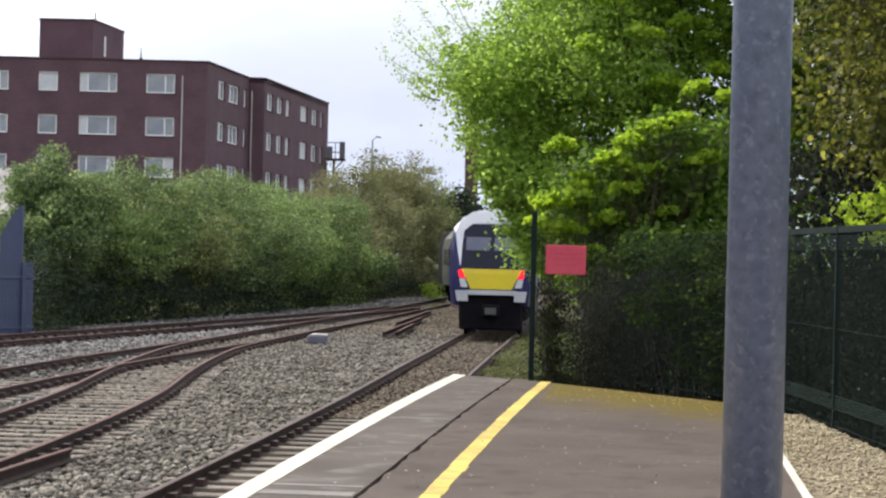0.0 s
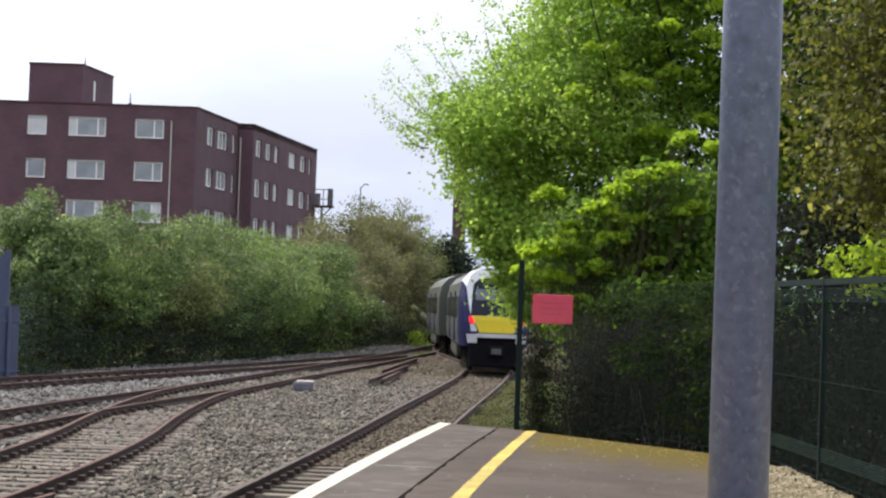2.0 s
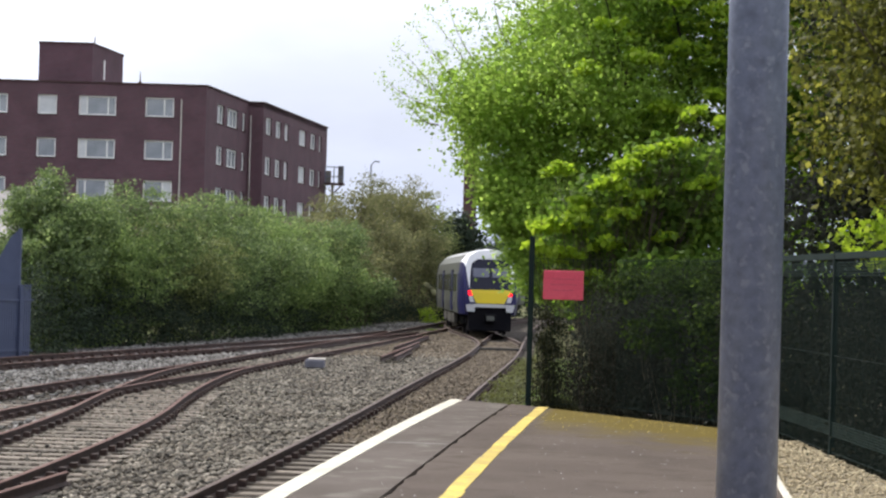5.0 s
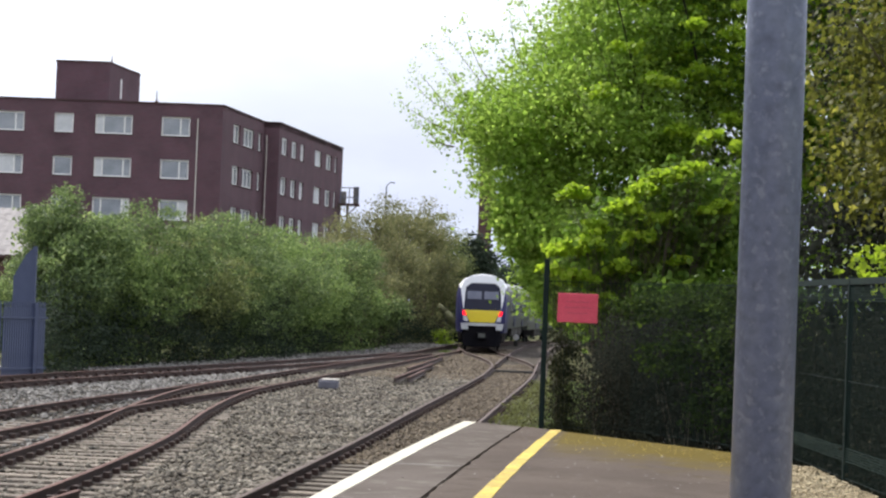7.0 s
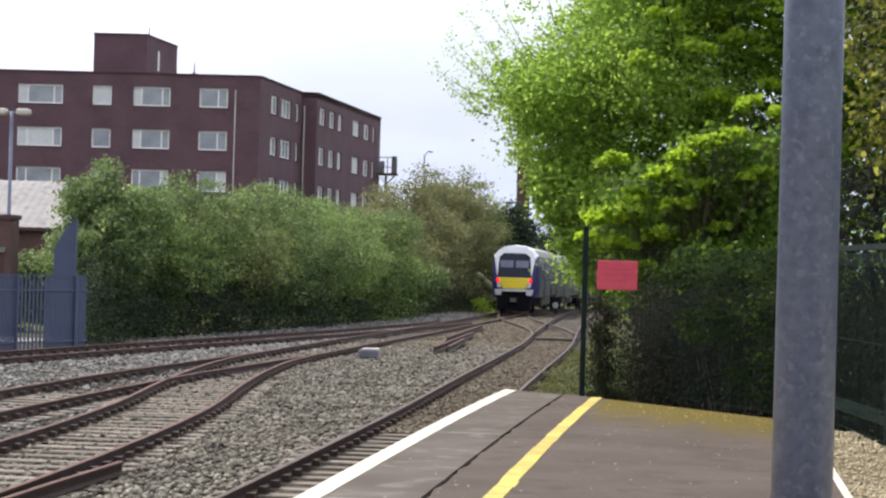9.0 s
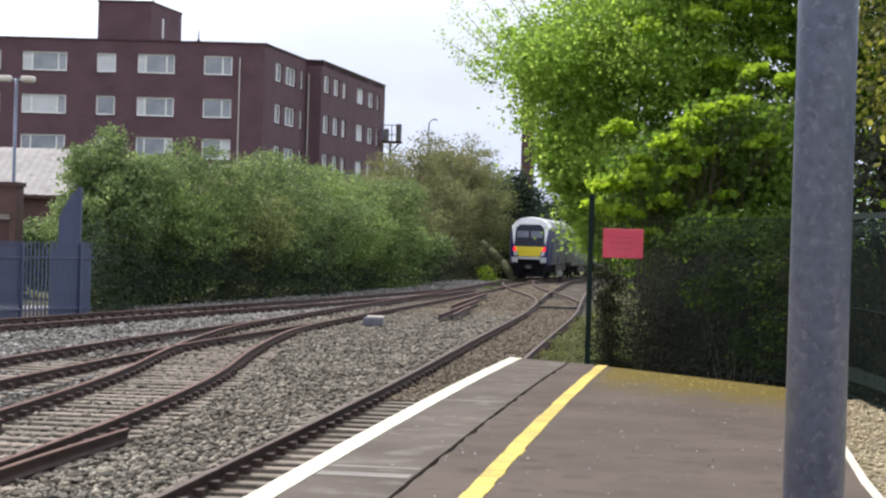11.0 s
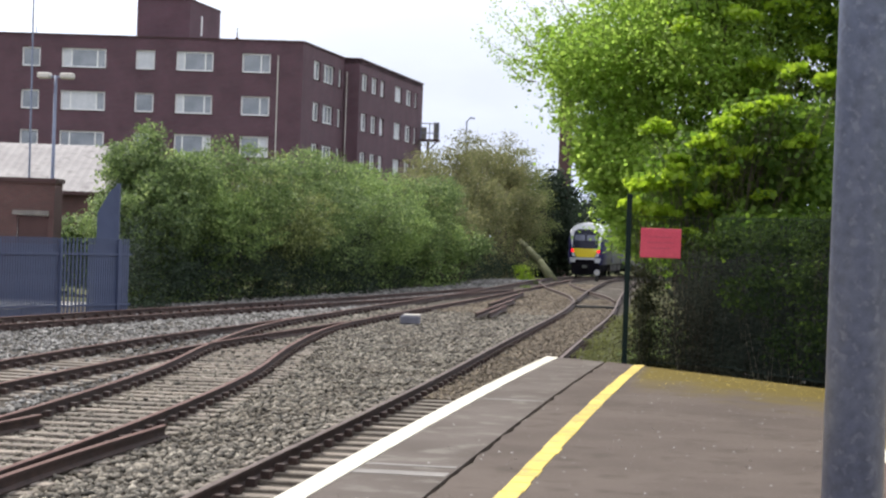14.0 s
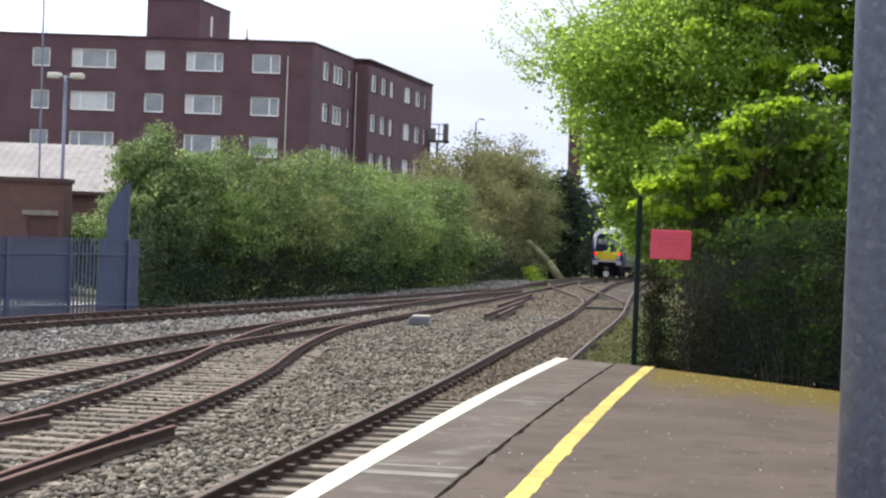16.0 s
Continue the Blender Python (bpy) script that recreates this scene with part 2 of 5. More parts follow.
# pale matt tone; in the side windows it stands for reflected sky
PALE_MATT = material("pale_matt", (0.52, 0.54, 0.56), (0.60, 0.61, 0.63), 3.0, 0.9, bump=0)
GLASS = material("window_glass", (0.15, 0.17, 0.19), (0.29, 0.31, 0.33), 0.6, 0.08, bump=0, spec=1.0)
T_SILVER = material("train_silver", (0.068, 0.072, 0.065), (0.092, 0.097, 0.086), 0.5, 0.45, metal=0.1, bump=0)
T_SIDE_GLASS = material("tinted_side_glass", (0.026, 0.029, 0.027), (0.036, 0.04, 0.036), 0.6, 0.15, bump=0, spec=0.4)
T_ROOF = material("train_pale_roof", (0.26, 0.27, 0.27), (0.33, 0.34, 0.34), 0.5, 0.5, bump=0)
T_BLUE = material("train_dark_blue", (0.018, 0.018, 0.075), (0.024, 0.024, 0.095), 0.6, 0.35, bump=0, spec=0.25)
T_WHITE = material("train_white", (0.74, 0.75, 0.78), (0.68, 0.69, 0.72), 0.7, 0.35, bump=0)
T_YELLOW = material("train_warning_yellow", (0.72, 0.56, 0.02), (0.66, 0.52, 0.03), 0.9, 0.45, bump=0)
T_GLASS = material("train_dark_glass", (0.012, 0.013, 0.028), (0.018, 0.02, 0.04), 0.6, 0.2, bump=0, spec=0.2)
T_BLACK = material("train_underframe", (0.006, 0.006, 0.009), (0.012, 0.011, 0.013), 2.0, 0.85, bump=0.3, spec=0.08)
# lighter than T_BLACK, sunlight on the underframe gear put into the grey
T_LIT_GREY = material("sunlit_underframe_grey", (0.034, 0.031, 0.028), (0.075, 0.069, 0.06), 2.5, 0.8, bump=0.2)
T_GREY = material("train_bumper_grey", (0.50, 0.51, 0.54), (0.42, 0.43, 0.46), 1.0, 0.5, bump=0)
RED_LAMP = glow("red_tail_lamp", (1.0, 0.006, 0.02), 2.0)
CLEAR_LAMP = material("clear_lamp_lens", (0.55, 0.55, 0.58), (0.6, 0.6, 0.62), 2.0, 0.15, bump=0)
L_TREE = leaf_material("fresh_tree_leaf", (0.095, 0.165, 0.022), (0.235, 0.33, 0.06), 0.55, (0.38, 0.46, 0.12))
# L_TREE in a brighter tone, standing for leaves that catch the sun
L_TREE_LIT = leaf_material("lit_tree_leaf", (0.10, 0.18, 0.012), (0.24, 0.33, 0.03), 0.55, (0.36, 0.43, 0.06))
L_BROWN = leaf_material("bronze_green_leaf", (0.026, 0.034, 0.008), (0.108, 0.114, 0.018), 0.46, (0.29, 0.28, 0.055))
L_HEDGE = leaf_material("hedge_leaf", (0.026, 0.046, 0.018), (0.130, 0.182, 0.062), 0.36, (0.36, 0.42, 0.17))
L_HEDGE_PALE = leaf_material("pale_hedge_leaf", (0.050, 0.086, 0.027), (0.170, 0.236, 0.072), 0.36, (0.38, 0.45, 0.17))
L_HEDGE_OLIVE = leaf_material("olive_hedge_leaf", (0.036, 0.048, 0.018), (0.148, 0.176, 0.060), 0.35, (0.32, 0.35, 0.15))
L_DULL = leaf_material("budding_twig_leaf", (0.062, 0.068, 0.030), (0.135, 0.138, 0.060), 0.45, (0.26, 0.245, 0.12))
# the next two leaf colours are darkened to hold the canopy's shade
L_DARK = leaf_material("shade_dark_leaf", (0.031, 0.033, 0.028), (0.037, 0.042, 0.031), 0.1, gloss=0.0)
L_LITTER = leaf_material("brown_ivy_leaf", (0.019, 0.016, 0.012), (0.023, 0.020, 0.014), 0.1, gloss=0.0)
# leaf colour that holds the shade of hedge foot and far trees
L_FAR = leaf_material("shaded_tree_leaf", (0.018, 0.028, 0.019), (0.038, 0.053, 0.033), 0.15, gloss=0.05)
# bright leaf tone, sunlight on outer boughs put into the colour
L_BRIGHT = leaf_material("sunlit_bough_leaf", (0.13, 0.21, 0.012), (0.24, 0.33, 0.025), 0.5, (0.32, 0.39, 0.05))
L_GRASS = leaf_material("grass_blade", (0.045, 0.068, 0.016), (0.09, 0.125, 0.03), 0.3)
# green leaf darkened, the big tree's shade is in this colour
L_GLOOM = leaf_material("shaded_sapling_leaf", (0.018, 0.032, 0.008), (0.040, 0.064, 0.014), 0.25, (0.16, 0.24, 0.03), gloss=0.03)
L_OLIVE = leaf_material("olive_climber_leaf", (0.020, 0.021, 0.010), (0.031, 0.033, 0.014), 0.15, (0.050, 0.060, 0.020), gloss=0.05)
L_WEED = leaf_material("dry_weed_blade", (0.045, 0.05, 0.018), (0.10, 0.105, 0.035), 0.3, (0.17, 0.19, 0.05))
# darker copy of the tree leaf, the crown's inner shade in its colour
L_SHADE = leaf_material("shade_tinted_leaf", (0.04, 0.085, 0.010), (0.105, 0.17, 0.022), 0.48, (0.20, 0.28, 0.035))
# yellow-green leaf with the sunshine put into its bright colour
L_SUNNY = leaf_material("sunlit_shrub_leaf", (0.16, 0.24, 0.02), (0.26, 0.36, 0.04), 0.5)


# ---------------------------------------------------------------- mesh helpers
def part(name, bm, mat, parent=None, label="", smooth=False):
    me = bpy.data.meshes.new(name)
    bmesh.ops.recalc_face_normals(bm, faces=bm.faces)
    bm.to_mesh(me)
    bm.free()
    me.materials.append(mat)
    if smooth:
        for p in me.polygons:
            p.use_smooth = True
    ob = new(name, me)
    if parent:
        ob.parent = parent
    if label:
        ob["label"] = label
    return ob


def np_part(name, verts, faces, mat, parent=None, smooth=False):
    me = bpy.data.meshes.new(name)
    verts = np.asarray(verts, dtype=np.float32)
    faces = np.asarray(faces, dtype=np.int32)
    k = faces.shape[1]
    me.vertices.add(len(verts))
    me.vertices.foreach_set("co", verts.ravel())
    me.loops.add(faces.size)
    me.loops.foreach_set("vertex_index", faces.ravel())
    me.polygons.add(len(faces))
    me.polygons.foreach_set("loop_start", np.arange(0, faces.size, k, dtype=np.int32))
    me.polygons.foreach_set("loop_total", np.full(len(faces), k, dtype=np.int32))
    if smooth:
        me.polygons.foreach_set("use_smooth", np.ones(len(faces), dtype=bool))
    me.update(calc_edges=True)
    me.materials.append(mat)
    ob = new(name, me)
    if parent:
        ob.parent = parent
    return ob


def thing(name, m, label, category, group="", kind=""):
    ob = new(name)
    ob.matrix_world = m
    return tagged(ob, label, category, group, kind)


def box(bm, x0, x1, y0, y1, z0, z1, bevel=0.0, m=None):
    vs = [bm.verts.new((x, y, z)) for x in (x0, x1) for y in (y0, y1) for z in (z0, z1)]
    fs = [bm.faces.new([vs[i] for i in f]) for f in ((0, 1, 3, 2), (4, 6, 7, 5), (0, 4, 5, 1), (2, 3, 7, 6), (0, 2, 6, 4), (1, 5, 7, 3))]
    if bevel:
        es = {e for f in fs for e in f.edges}
        r = bmesh.ops.bevel(bm, geom=list(es), offset=bevel, segments=1, affect="EDGES", profile=0.5)
        vs = list({v for f in r["faces"] for v in f.verts} | {v for v in vs if v.is_valid})
    if m is not None:
        bmesh.ops.transform(bm, matrix=m, verts=[v for v in vs if v.is_valid])
    return bm


def box_part(name, dims, mat, parent=None, label="", bevel=0.0, m=None):
    return part(name, box(bmesh.new(), *dims, bevel=bevel, m=m), mat, parent, label)


def tube(bm, a, b, r0, r1=None, seg=10, cap=True):
    a, b = Vector(a), Vector(b)
    r1 = r0 if r1 is None else r1
    q = (b - a).to_track_quat("Z", "Y").to_matrix()
    rings = []
    for p, r in ((a, r0), (b, r1)):
        rings.append([bm.verts.new(p + q @ Vector((r * math.cos(2 * math.pi * i / seg), r * math.sin(2 * math.pi * i / seg), 0))) for i in range(seg)])
    for i in range(seg):
        bm.faces.new((rings[0][i], rings[0][(i + 1) % seg], rings[1][(i + 1) % seg], rings[1][i]))
    if cap:
        bm.faces.new(rings[0][::-1])
        bm.faces.new(rings[1])
    return bm


def prism(bm, pts, z0, z1):
    lo = [bm.verts.new((x, y, z0)) for x, y in pts]
    hi = [bm.verts.new((x, y, z1)) for x, y in pts]
    n = len(pts)
    bm.faces.new(lo[::-1])
    bm.faces.new(hi)
    for i in range(n):
        bm.faces.new((lo[i], lo[(i + 1) % n], hi[(i + 1) % n], hi[i]))
    return bm


def along(pts, y):
    """x of a smooth line given as (y, x) pairs, at y."""
    ys = np.array([p[0] for p in pts], float)
    xs = np.array([p[1] for p in pts], float)
    s = np.gradient(xs, ys)
    y = np.asarray(y, float)
    i = np.clip(np.searchsorted(ys, y) - 1, 0, len(ys) - 2)
    h = ys[i + 1] - ys[i]
    u = (y - ys[i]) / h
    val = (2 * u**3 - 3 * u**2 + 1) * xs[i] + (u**3 - 2 * u**2 + u) * h * s[i] + (-2 * u**3 + 3 * u**2) * xs[i + 1] + (u**3 - u**2) * h * s[i + 1]
    val = np.where(u < 0, xs[i] + (y - ys[i]) * s[0], val)
    return np.where(u > 1, xs[i + 1] + (y - ys[i + 1]) * s[-1], val)


# ---------------------------------------------------------------- plan: the track lines, as (y, x)
LINE_A = [(-20, -5.6), (0, -3.85), (18.6, -2.25), (27.6, -1.45), (33.5, -0.95), (48.8, 0.2), (55, 0.68), (63, 1.3), (70, 1.8), (82, 2.45), (93, 3.05), (104, 3.7), (117, 4.6), (130, 5.6), (160, 8.2), (200, 12.5)]
LINE_X = [(63, 1.35), (70, 1.85), (78, 2.28), (84, 2.42), (90, 2.3), (96, 1.92), (102, 1.5), (108, 1.25), (114, 1.13), (120, 1.22), (129, 1.85), (138, 2.62), (150, 3.85), (159, 4.85), (175, 7.0), (200, 10.9), (240, 18.5)]
LINE_B = [(0, -7.3), (12, -6.5), (20, -6.0), (26, -5.7), (35, -5.58), (43, -5.9), (48, -6.0), (53, -5.95), (62, -5.15), (81, -3.0), (95, -1.55), (108, -0.25), (120, 0.95), (129, 1.75)]
LINE_C = [(0, -11.6), (12, -10.35), (20, -9.6), (30, -8.8), (36, -8.3), (40, -7.95), (46, -7.3), (52, -6.45), (58, -5.65)]
LINE_D = [(0, -24.7), (20, -19.9), (48.6, -12.95), (58.4, -10.6), (69, -7.85), (80, -5.2), (90, -3.1), (98, -1.6)]
EDGE = [(-14, -3.5), (0, -2.44), (6, -1.96), (12, -1.43), (18, -0.83), (22, -0.40), (26.0, 0.07), (27.05, 0.20)]
HEDGE = [(20, -24), (45, -17), (61, -12.6), (75, -9.7), (88, -6.9), (101, -4.9), (114, -3.4), (128, -1.6), (140, -0.2), (170, 3.5)]
PLAT = 0.915



def dip(y):
    """How far the line and the land fall away beyond the crossover."""
    return np.interp(y, [125, 141, 159, 200], [0, 0.17, 0.42, 0.9])


# ---------------------------------------------------------------- ground, ballast
rng = np.random.default_rng(7)


def strip_mesh(name, left, right, ys, nx, z, amp, freq, mat, label, category):
    vs, fs = [], []
    for y in ys:
        a, b = float(left(y)), float(right(y))
        for i in range(nx + 1):
            x = a + (b - a) * i / nx
            vs.append((x, y, z - float(dip(y)) + amp * noise.noise((x * freq, y * freq, 3.1)) + 0.4 * amp * noise.noise((x * freq * 4, y * freq * 4, 9.1))))
    for j in range(len(ys) - 1):
        for i in range(nx):
            k = j * (nx + 1) + i
            fs.append((k, k + 1, k + nx + 2, k + nx + 1))
    return tagged(np_part(name, vs, fs, mat, smooth=True), label, category, kind="structure")


strip_mesh("ground", lambda y: -1600, lambda y: 1600, [-400, -50, 0, 60, 125, 141, 159, 200, 500, 3000], 40, -0.42, 0.0, 0.1, EARTH, "bare brown earth and rough grass", "ground")
strip_mesh("ballast_bed", lambda y: along(HEDGE, y) - 2.5, lambda y: along(LINE_A, y) + (2.6 if y < 24 else 1.35), np.arange(-6, 190, 0.5), 60, -0.20, 0.05, 0.8, BALLAST, "grey-brown stone ballast round the tracks", "ballast")


strip_mesh("verge", lambda y: along(LINE_A, y) + 1.3, lambda y: along(LINE_A, y) + 9, np.arange(27.6, 170, 0.8), 24, -0.17, 0.12, 0.9, VERGE, "rough brown and green grass verge beside the track", "verge")


def stones(name, n, xf, y0, y1, size, z, mat, label):
    u = rng.random(n)
    y = y0 + (y1 - y0) * rng.random(n) ** 1.25
    x = xf(y, u)
    keep = np.ones(n, bool)
    for line in (LINE_B, LINE_C):
        keep &= (np.abs(x - along(line, y)) > 1.25) | (rng.random(n) < 0.4) | (y > 46)
    x, y, n = x[keep], y[keep], int(keep.sum())
    s = size * (0.55 + 0.9 * rng.random(n))
    base = np.array([(1, 0, 0), (-1, 0, 0), (0, 1, 0), (0, -1, 0), (0, 0, 0.8), (0, 0, -0.8)])
    tri = np.array([(0, 2, 4), (2, 1, 4), (1, 3, 4), (3, 0, 4), (2, 0, 5), (1, 2, 5), (3, 1, 5), (0, 3, 5)])
    v = base[None] * (0.6 + 0.8 * rng.random((n, 6, 1)))
    a, t = rng.random(n) * 6.283, (rng.random(n) - 0.5) * 1.6
    ca, sa, ct, st = np.cos(a)[:, None], np.sin(a)[:, None], np.cos(t)[:, None], np.sin(t)[:, None]
    X, Y, Z = v[..., 0], v[..., 1], v[..., 2]
    X, Z = X * ct + Z * st, -X * st + Z * ct
    X, Y = X * ca - Y * sa, X * sa + Y * ca
    P = np.stack([X * s[:, None] + x[:, None], Y * s[:, None] + y[:, None], Z * s[:, None] * 0.75 + z + (s * (rng.random(n) * 0.7))[:, None]], 2)
    F = (tri[None] + 6 * np.arange(n)[:, None, None]).reshape(-1, 3)
    return tagged(np_part(name, P.reshape(-1, 3), F, mat), label, "ballast", kind="stuff")


stones("ballast_stones", 46000, lambda y, u: along(LINE_B, y) - 1.2 + (along(LINE_A, y) - 0.95 - along(LINE_B, y) + 1.2) * u, 11, 75, 0.046, -0.20, STONE, "loose grey and brown ballast stones beside the rails")
stones("ballast_stones", 22000, lambda y, u: along(LINE_D, y) - 1.5 + (along(LINE_B, y) - along(LINE_D, y) + 0.6) * u, 28, 95, 0.05, -0.20, STONE_PALE, "loose pale grey ballast stones between the sidings")
stones("ballast_stones", 9000, lambda y, u: along(LINE_A, y) - 0.7 + 1.4 * u, 33, 90, 0.042, -0.19, STONE_BROWN, "brown ballast stones between the rails")
stones("ballast_stones", 9000, lambda y, u: along(LINE_B, y) + 0.9 + (along(LINE_A, y) - 1.0 - along(LINE_B, y) - 0.9) * u, 70, 118, 0.055, -0.19, STONE_BROWN, "brownish ballast stones between the converging tracks")

stones("ballast_stones", 7000, lambda y, u: along(HEDGE, y) - 0.5 + (np.minimum(along(LINE_D, y) - 1.1, along(LINE_B, y) - 1.1) - along(HEDGE, y) + 0.5) * u, 66, 124, 0.062, -0.18, STONE_PALE, "pale loose stones at the foot of the hedge")

# ---------------------------------------------------------------- tracks
PROFILE = [(-0.07, -0.155), (0.07, -0.155), (0.07, -0.14), (0.012, -0.115), (0.012, -0.045), (0.035, -0.035), (0.036, -0.006), (0.028, 0.0), (-0.028, 0.0), (-0.036, -0.006), (-0.035, -0.035), (-0.012, -0.045), (-0.012, -0.115), (-0.07, -0.14)]


def frame_of(line, y):
    x = float(along(line, y))
    d = Vector((float(along(line, y + 0.3)) - float(along(line, y - 0.3)), 0.6, 0)).normalized()
    return Vector((x, y, 0)), d, Vector((d.y, -d.x, 0))


def rail(line, off, y0, y1, parent, step=1.0, top=None):
    ys = np.linspace(y0, y1, max(2, int((y1 - y0) / step) + 1))
    vs, fs, k = [], [], len(PROFILE)
    for y in ys:
        p, d, nrm = frame_of(line, y)
        for a, z in PROFILE:
            vs.append(p + nrm * (off + a) + Vector((0, 0, z - float(dip(y)))))
    for j in range(len(ys) - 1):
        for i in range(k):
            fs.append((j * k + i, j * k + (i + 1) % k, (j + 1) * k + (i + 1) % k, (j + 1) * k + i))
    me = bpy.data.meshes.new("rail")
    me.from_pydata([tuple(v) for v in vs], [], fs)
    me.polygons.foreach_set("material_index", [1 if f % k in (7, 6, 8) else 0 for f in range(len(fs))])
    me.materials.append(RUST)
    me.materials.append(top or RAIL_TOP)
    ob = new("rail", me)
    ob.parent = parent
    return ob


sleeper_bm = box(bmesh.new(), -1.3, 1.3, -0.125, 0.125, -0.13, 0.0, bevel=0.012)
sleeper_me = bpy.data.meshes.new("sleeper")
sleeper_bm.to_mesh(sleeper_me)
sleeper_bm.free()
sleeper_me.materials.append(SLEEPER)


def track(name, line, y0, y1, rails, label, s0=None, s1=None, fast=70, top=None, bury=34):
    t = thing(name, pose(0, 0, 0), label, "railway track", kind="structure")
    for off, a, b in rails:
        rail(line, off, a, b, t, 1.0, top)
    y = y0 if s0 is None else s0
    end = y1 if s1 is None else s1
    chairs = bmesh.new()
    while y < end:
        p, d, nrm = frame_of(line, y)
        ob = new("sleeper", sleeper_me)
        ob.parent = t
        a = math.atan2(d.x, d.y)
        ob.matrix_local = pose(p.x, p.y, -0.157 - float(dip(y)) - (0.06 if y > bury else 0.0) + random.uniform(-0.008, 0.004), 0, random.uniform(-0.4, 0.4), -math.degrees(a) + random.uniform(-0.8, 0.8))
        if y < fast:
            for off in (-0.835, 0.835):
                for sgn in (-1, 1):
                    c = p + nrm * (off + sgn * 0.105)
                    box(chairs, -0.05, 0.05, -0.07, 0.07, -0.157, -0.075, m=Matrix.Translation(c) @ Matrix.Rotation(-a, 4, "Z"))
        y += 0.69 * d.y
    if len(chairs.verts):
        part("rail_chairs", chairs, RUST, t, "cast rail chairs along both rails")["kind"] = "stuff"
    return t


track("track_platform", LINE_A, -6, 150, [(-0.835, -6, 82), (-0.835, 84.5, 150), (0.835, -6, 150)], "rusty-sided running track on timber sleepers beside the platform", s1=118)
track("track_crossover", LINE_X, 82, 215, [(-0.835, 80, 215), (0.835, 84, 215)], "curved crossover track on timber sleepers", s0=121, s1=170)
track("track_siding", LINE_B, 6, 124, [(0.835, 6, 124), (-0.835, 6, 124)], "rust-brown siding track on pale timber sleepers", s1=119, top=RAIL_TOP_RUSTY, bury=46)
track("track_siding_branch", LINE_C, 8, 58, [(0.835, 8, 56), (-0.835, 8, 58)], "rust-brown branch siding joining at a turnout", s1=48, top=RAIL_TOP_RUSTY, bury=40)
track("track_far", LINE_D, 20, 98, [(0.835, 20, 97), (-0.835, 20, 98)], "far rusty track at the foot of the hedge", s1=88, top=RAIL_TOP_RUSTY, bury=20)


tb = thing("stretcher_bar", pose(2.38, 78.6, -0.12, 0, 0, -4), "dark steel stretcher bar between the turnout rails", "rail")
box_part("bar", (-0.8, 0.8, -0.16, 0.16, -0.04, 0.06), T_DARK, tb, bevel=0.01)


def stub_rail(pts, label):
    line = [(y, x) for x, y in pts]
    t = thing("rail_stub", pose(0, 0, 0), label, "rail", group="loose rail lengths")
    rail(line, 0, pts[0][1], pts[-1][1], t, 0.8, RAIL_TOP_RUSTY)


stub_rail([(-5.35, 14.0), (-5.02, 19.46), (-4.80, 22.1), (-4.46, 25.3)], "short rusty rail length lying against the siding rail")
stub_rail([(-7.2, 20.5), (-6.4, 24.7), (-6.18, 26.0)], "short rusty rail length ending beside the sleepers")
# discarded rails on the ballast
for x0, y0, x1, y1 in ((-1.75, 63.5, -0.75, 79.0), (-1.55, 73.0, -0.45, 90.0), (-1.35, 64.0, -0.95, 72.0)):
    st = thing("scrap_rail", pose(0, 0, 0), "discarded rust-brown rail lying on the ballast", "rail", group="discarded rails")
    ob = rail([(y0, x0), ((y0 + y1) / 2, (x0 + x1) / 2), (y1, x1)], 0, y0, y1, st, 2.0, RAIL_TOP_RUSTY)
    ob.location.z = 0.07
gs = thing("ground_signal", pose(4.02, 135, -0.33), "small white round ground signal beside the track", "signal")
bm = bmesh.new()
tube(bm, (0, 0.02, 0.62), (0, 0.16, 0.62), 0.19, 0.17, seg=20)
part("disc_housing", bm, T_GREY, gs)
box_part("foot", (-0.12, 0.12, 0.0, 0.2, 0.0, 0.42), T_DARK, gs, bevel=0.02)
bm = bmesh.new()
tube(bm, (0, 0.0, 0.62), (0, 0.02, 0.62), 0.10, seg=14)
part("lens", bm, LINTEL, gs)
cb = thing("cable_box", pose(-3.5, 59.5, -0.17), "small grey cable box with a pale lid on the ballast", "box")
box_part("body", (-0.29, 0.27, -0.3, 0.3, 0, 0.25), material("grey_box_paint", (0.10, 0.10, 0.125), (0.13, 0.13, 0.155), 3.0, 0.8, bump=0.1), cb, bevel=0.04)
box_part("lid", (-0.2, 0.29, -0.26, 0.26, 0.25, 0.29), LINTEL, cb, bevel=0.018)
box_part("spot", (-0.08, 0.08, -0.05, 0.05, 0, 0.06), LINTEL, tagged(thing("pale_stone", pose(-1.55, 22.9, -0.17), "pale loose stone on the sleepers", "stone")), bevel=0.02).name = "chip"

# ---------------------------------------------------------------- platform
END_L, END_R = (0.20, 27.05), (3.40, 22.4)
plat = thing("platform", pose(0, 0, 0), "low asphalt station platform with a ramped gravel margin", "platform", kind="structure")


def edge_pts(off, y0, y1, n=24):
    out = []
    for y in np.linspace(y0, y1, n):
        p, d, nrm = frame_of(EDGE, float(y))
        out.append((p.x + nrm.x * off, p.y + nrm.y * off))
    return out


def ribbon(name, o0, o1, y0, y1, z0, z1, mat, label="", e0=0.0, e1=0.0):
    return part(name, prism(bmesh.new(), edge_pts(o0, y0, y1 - e0) + edge_pts(o1, y0, y1 - e1)[::-1], z0, z1), mat, plat, label)


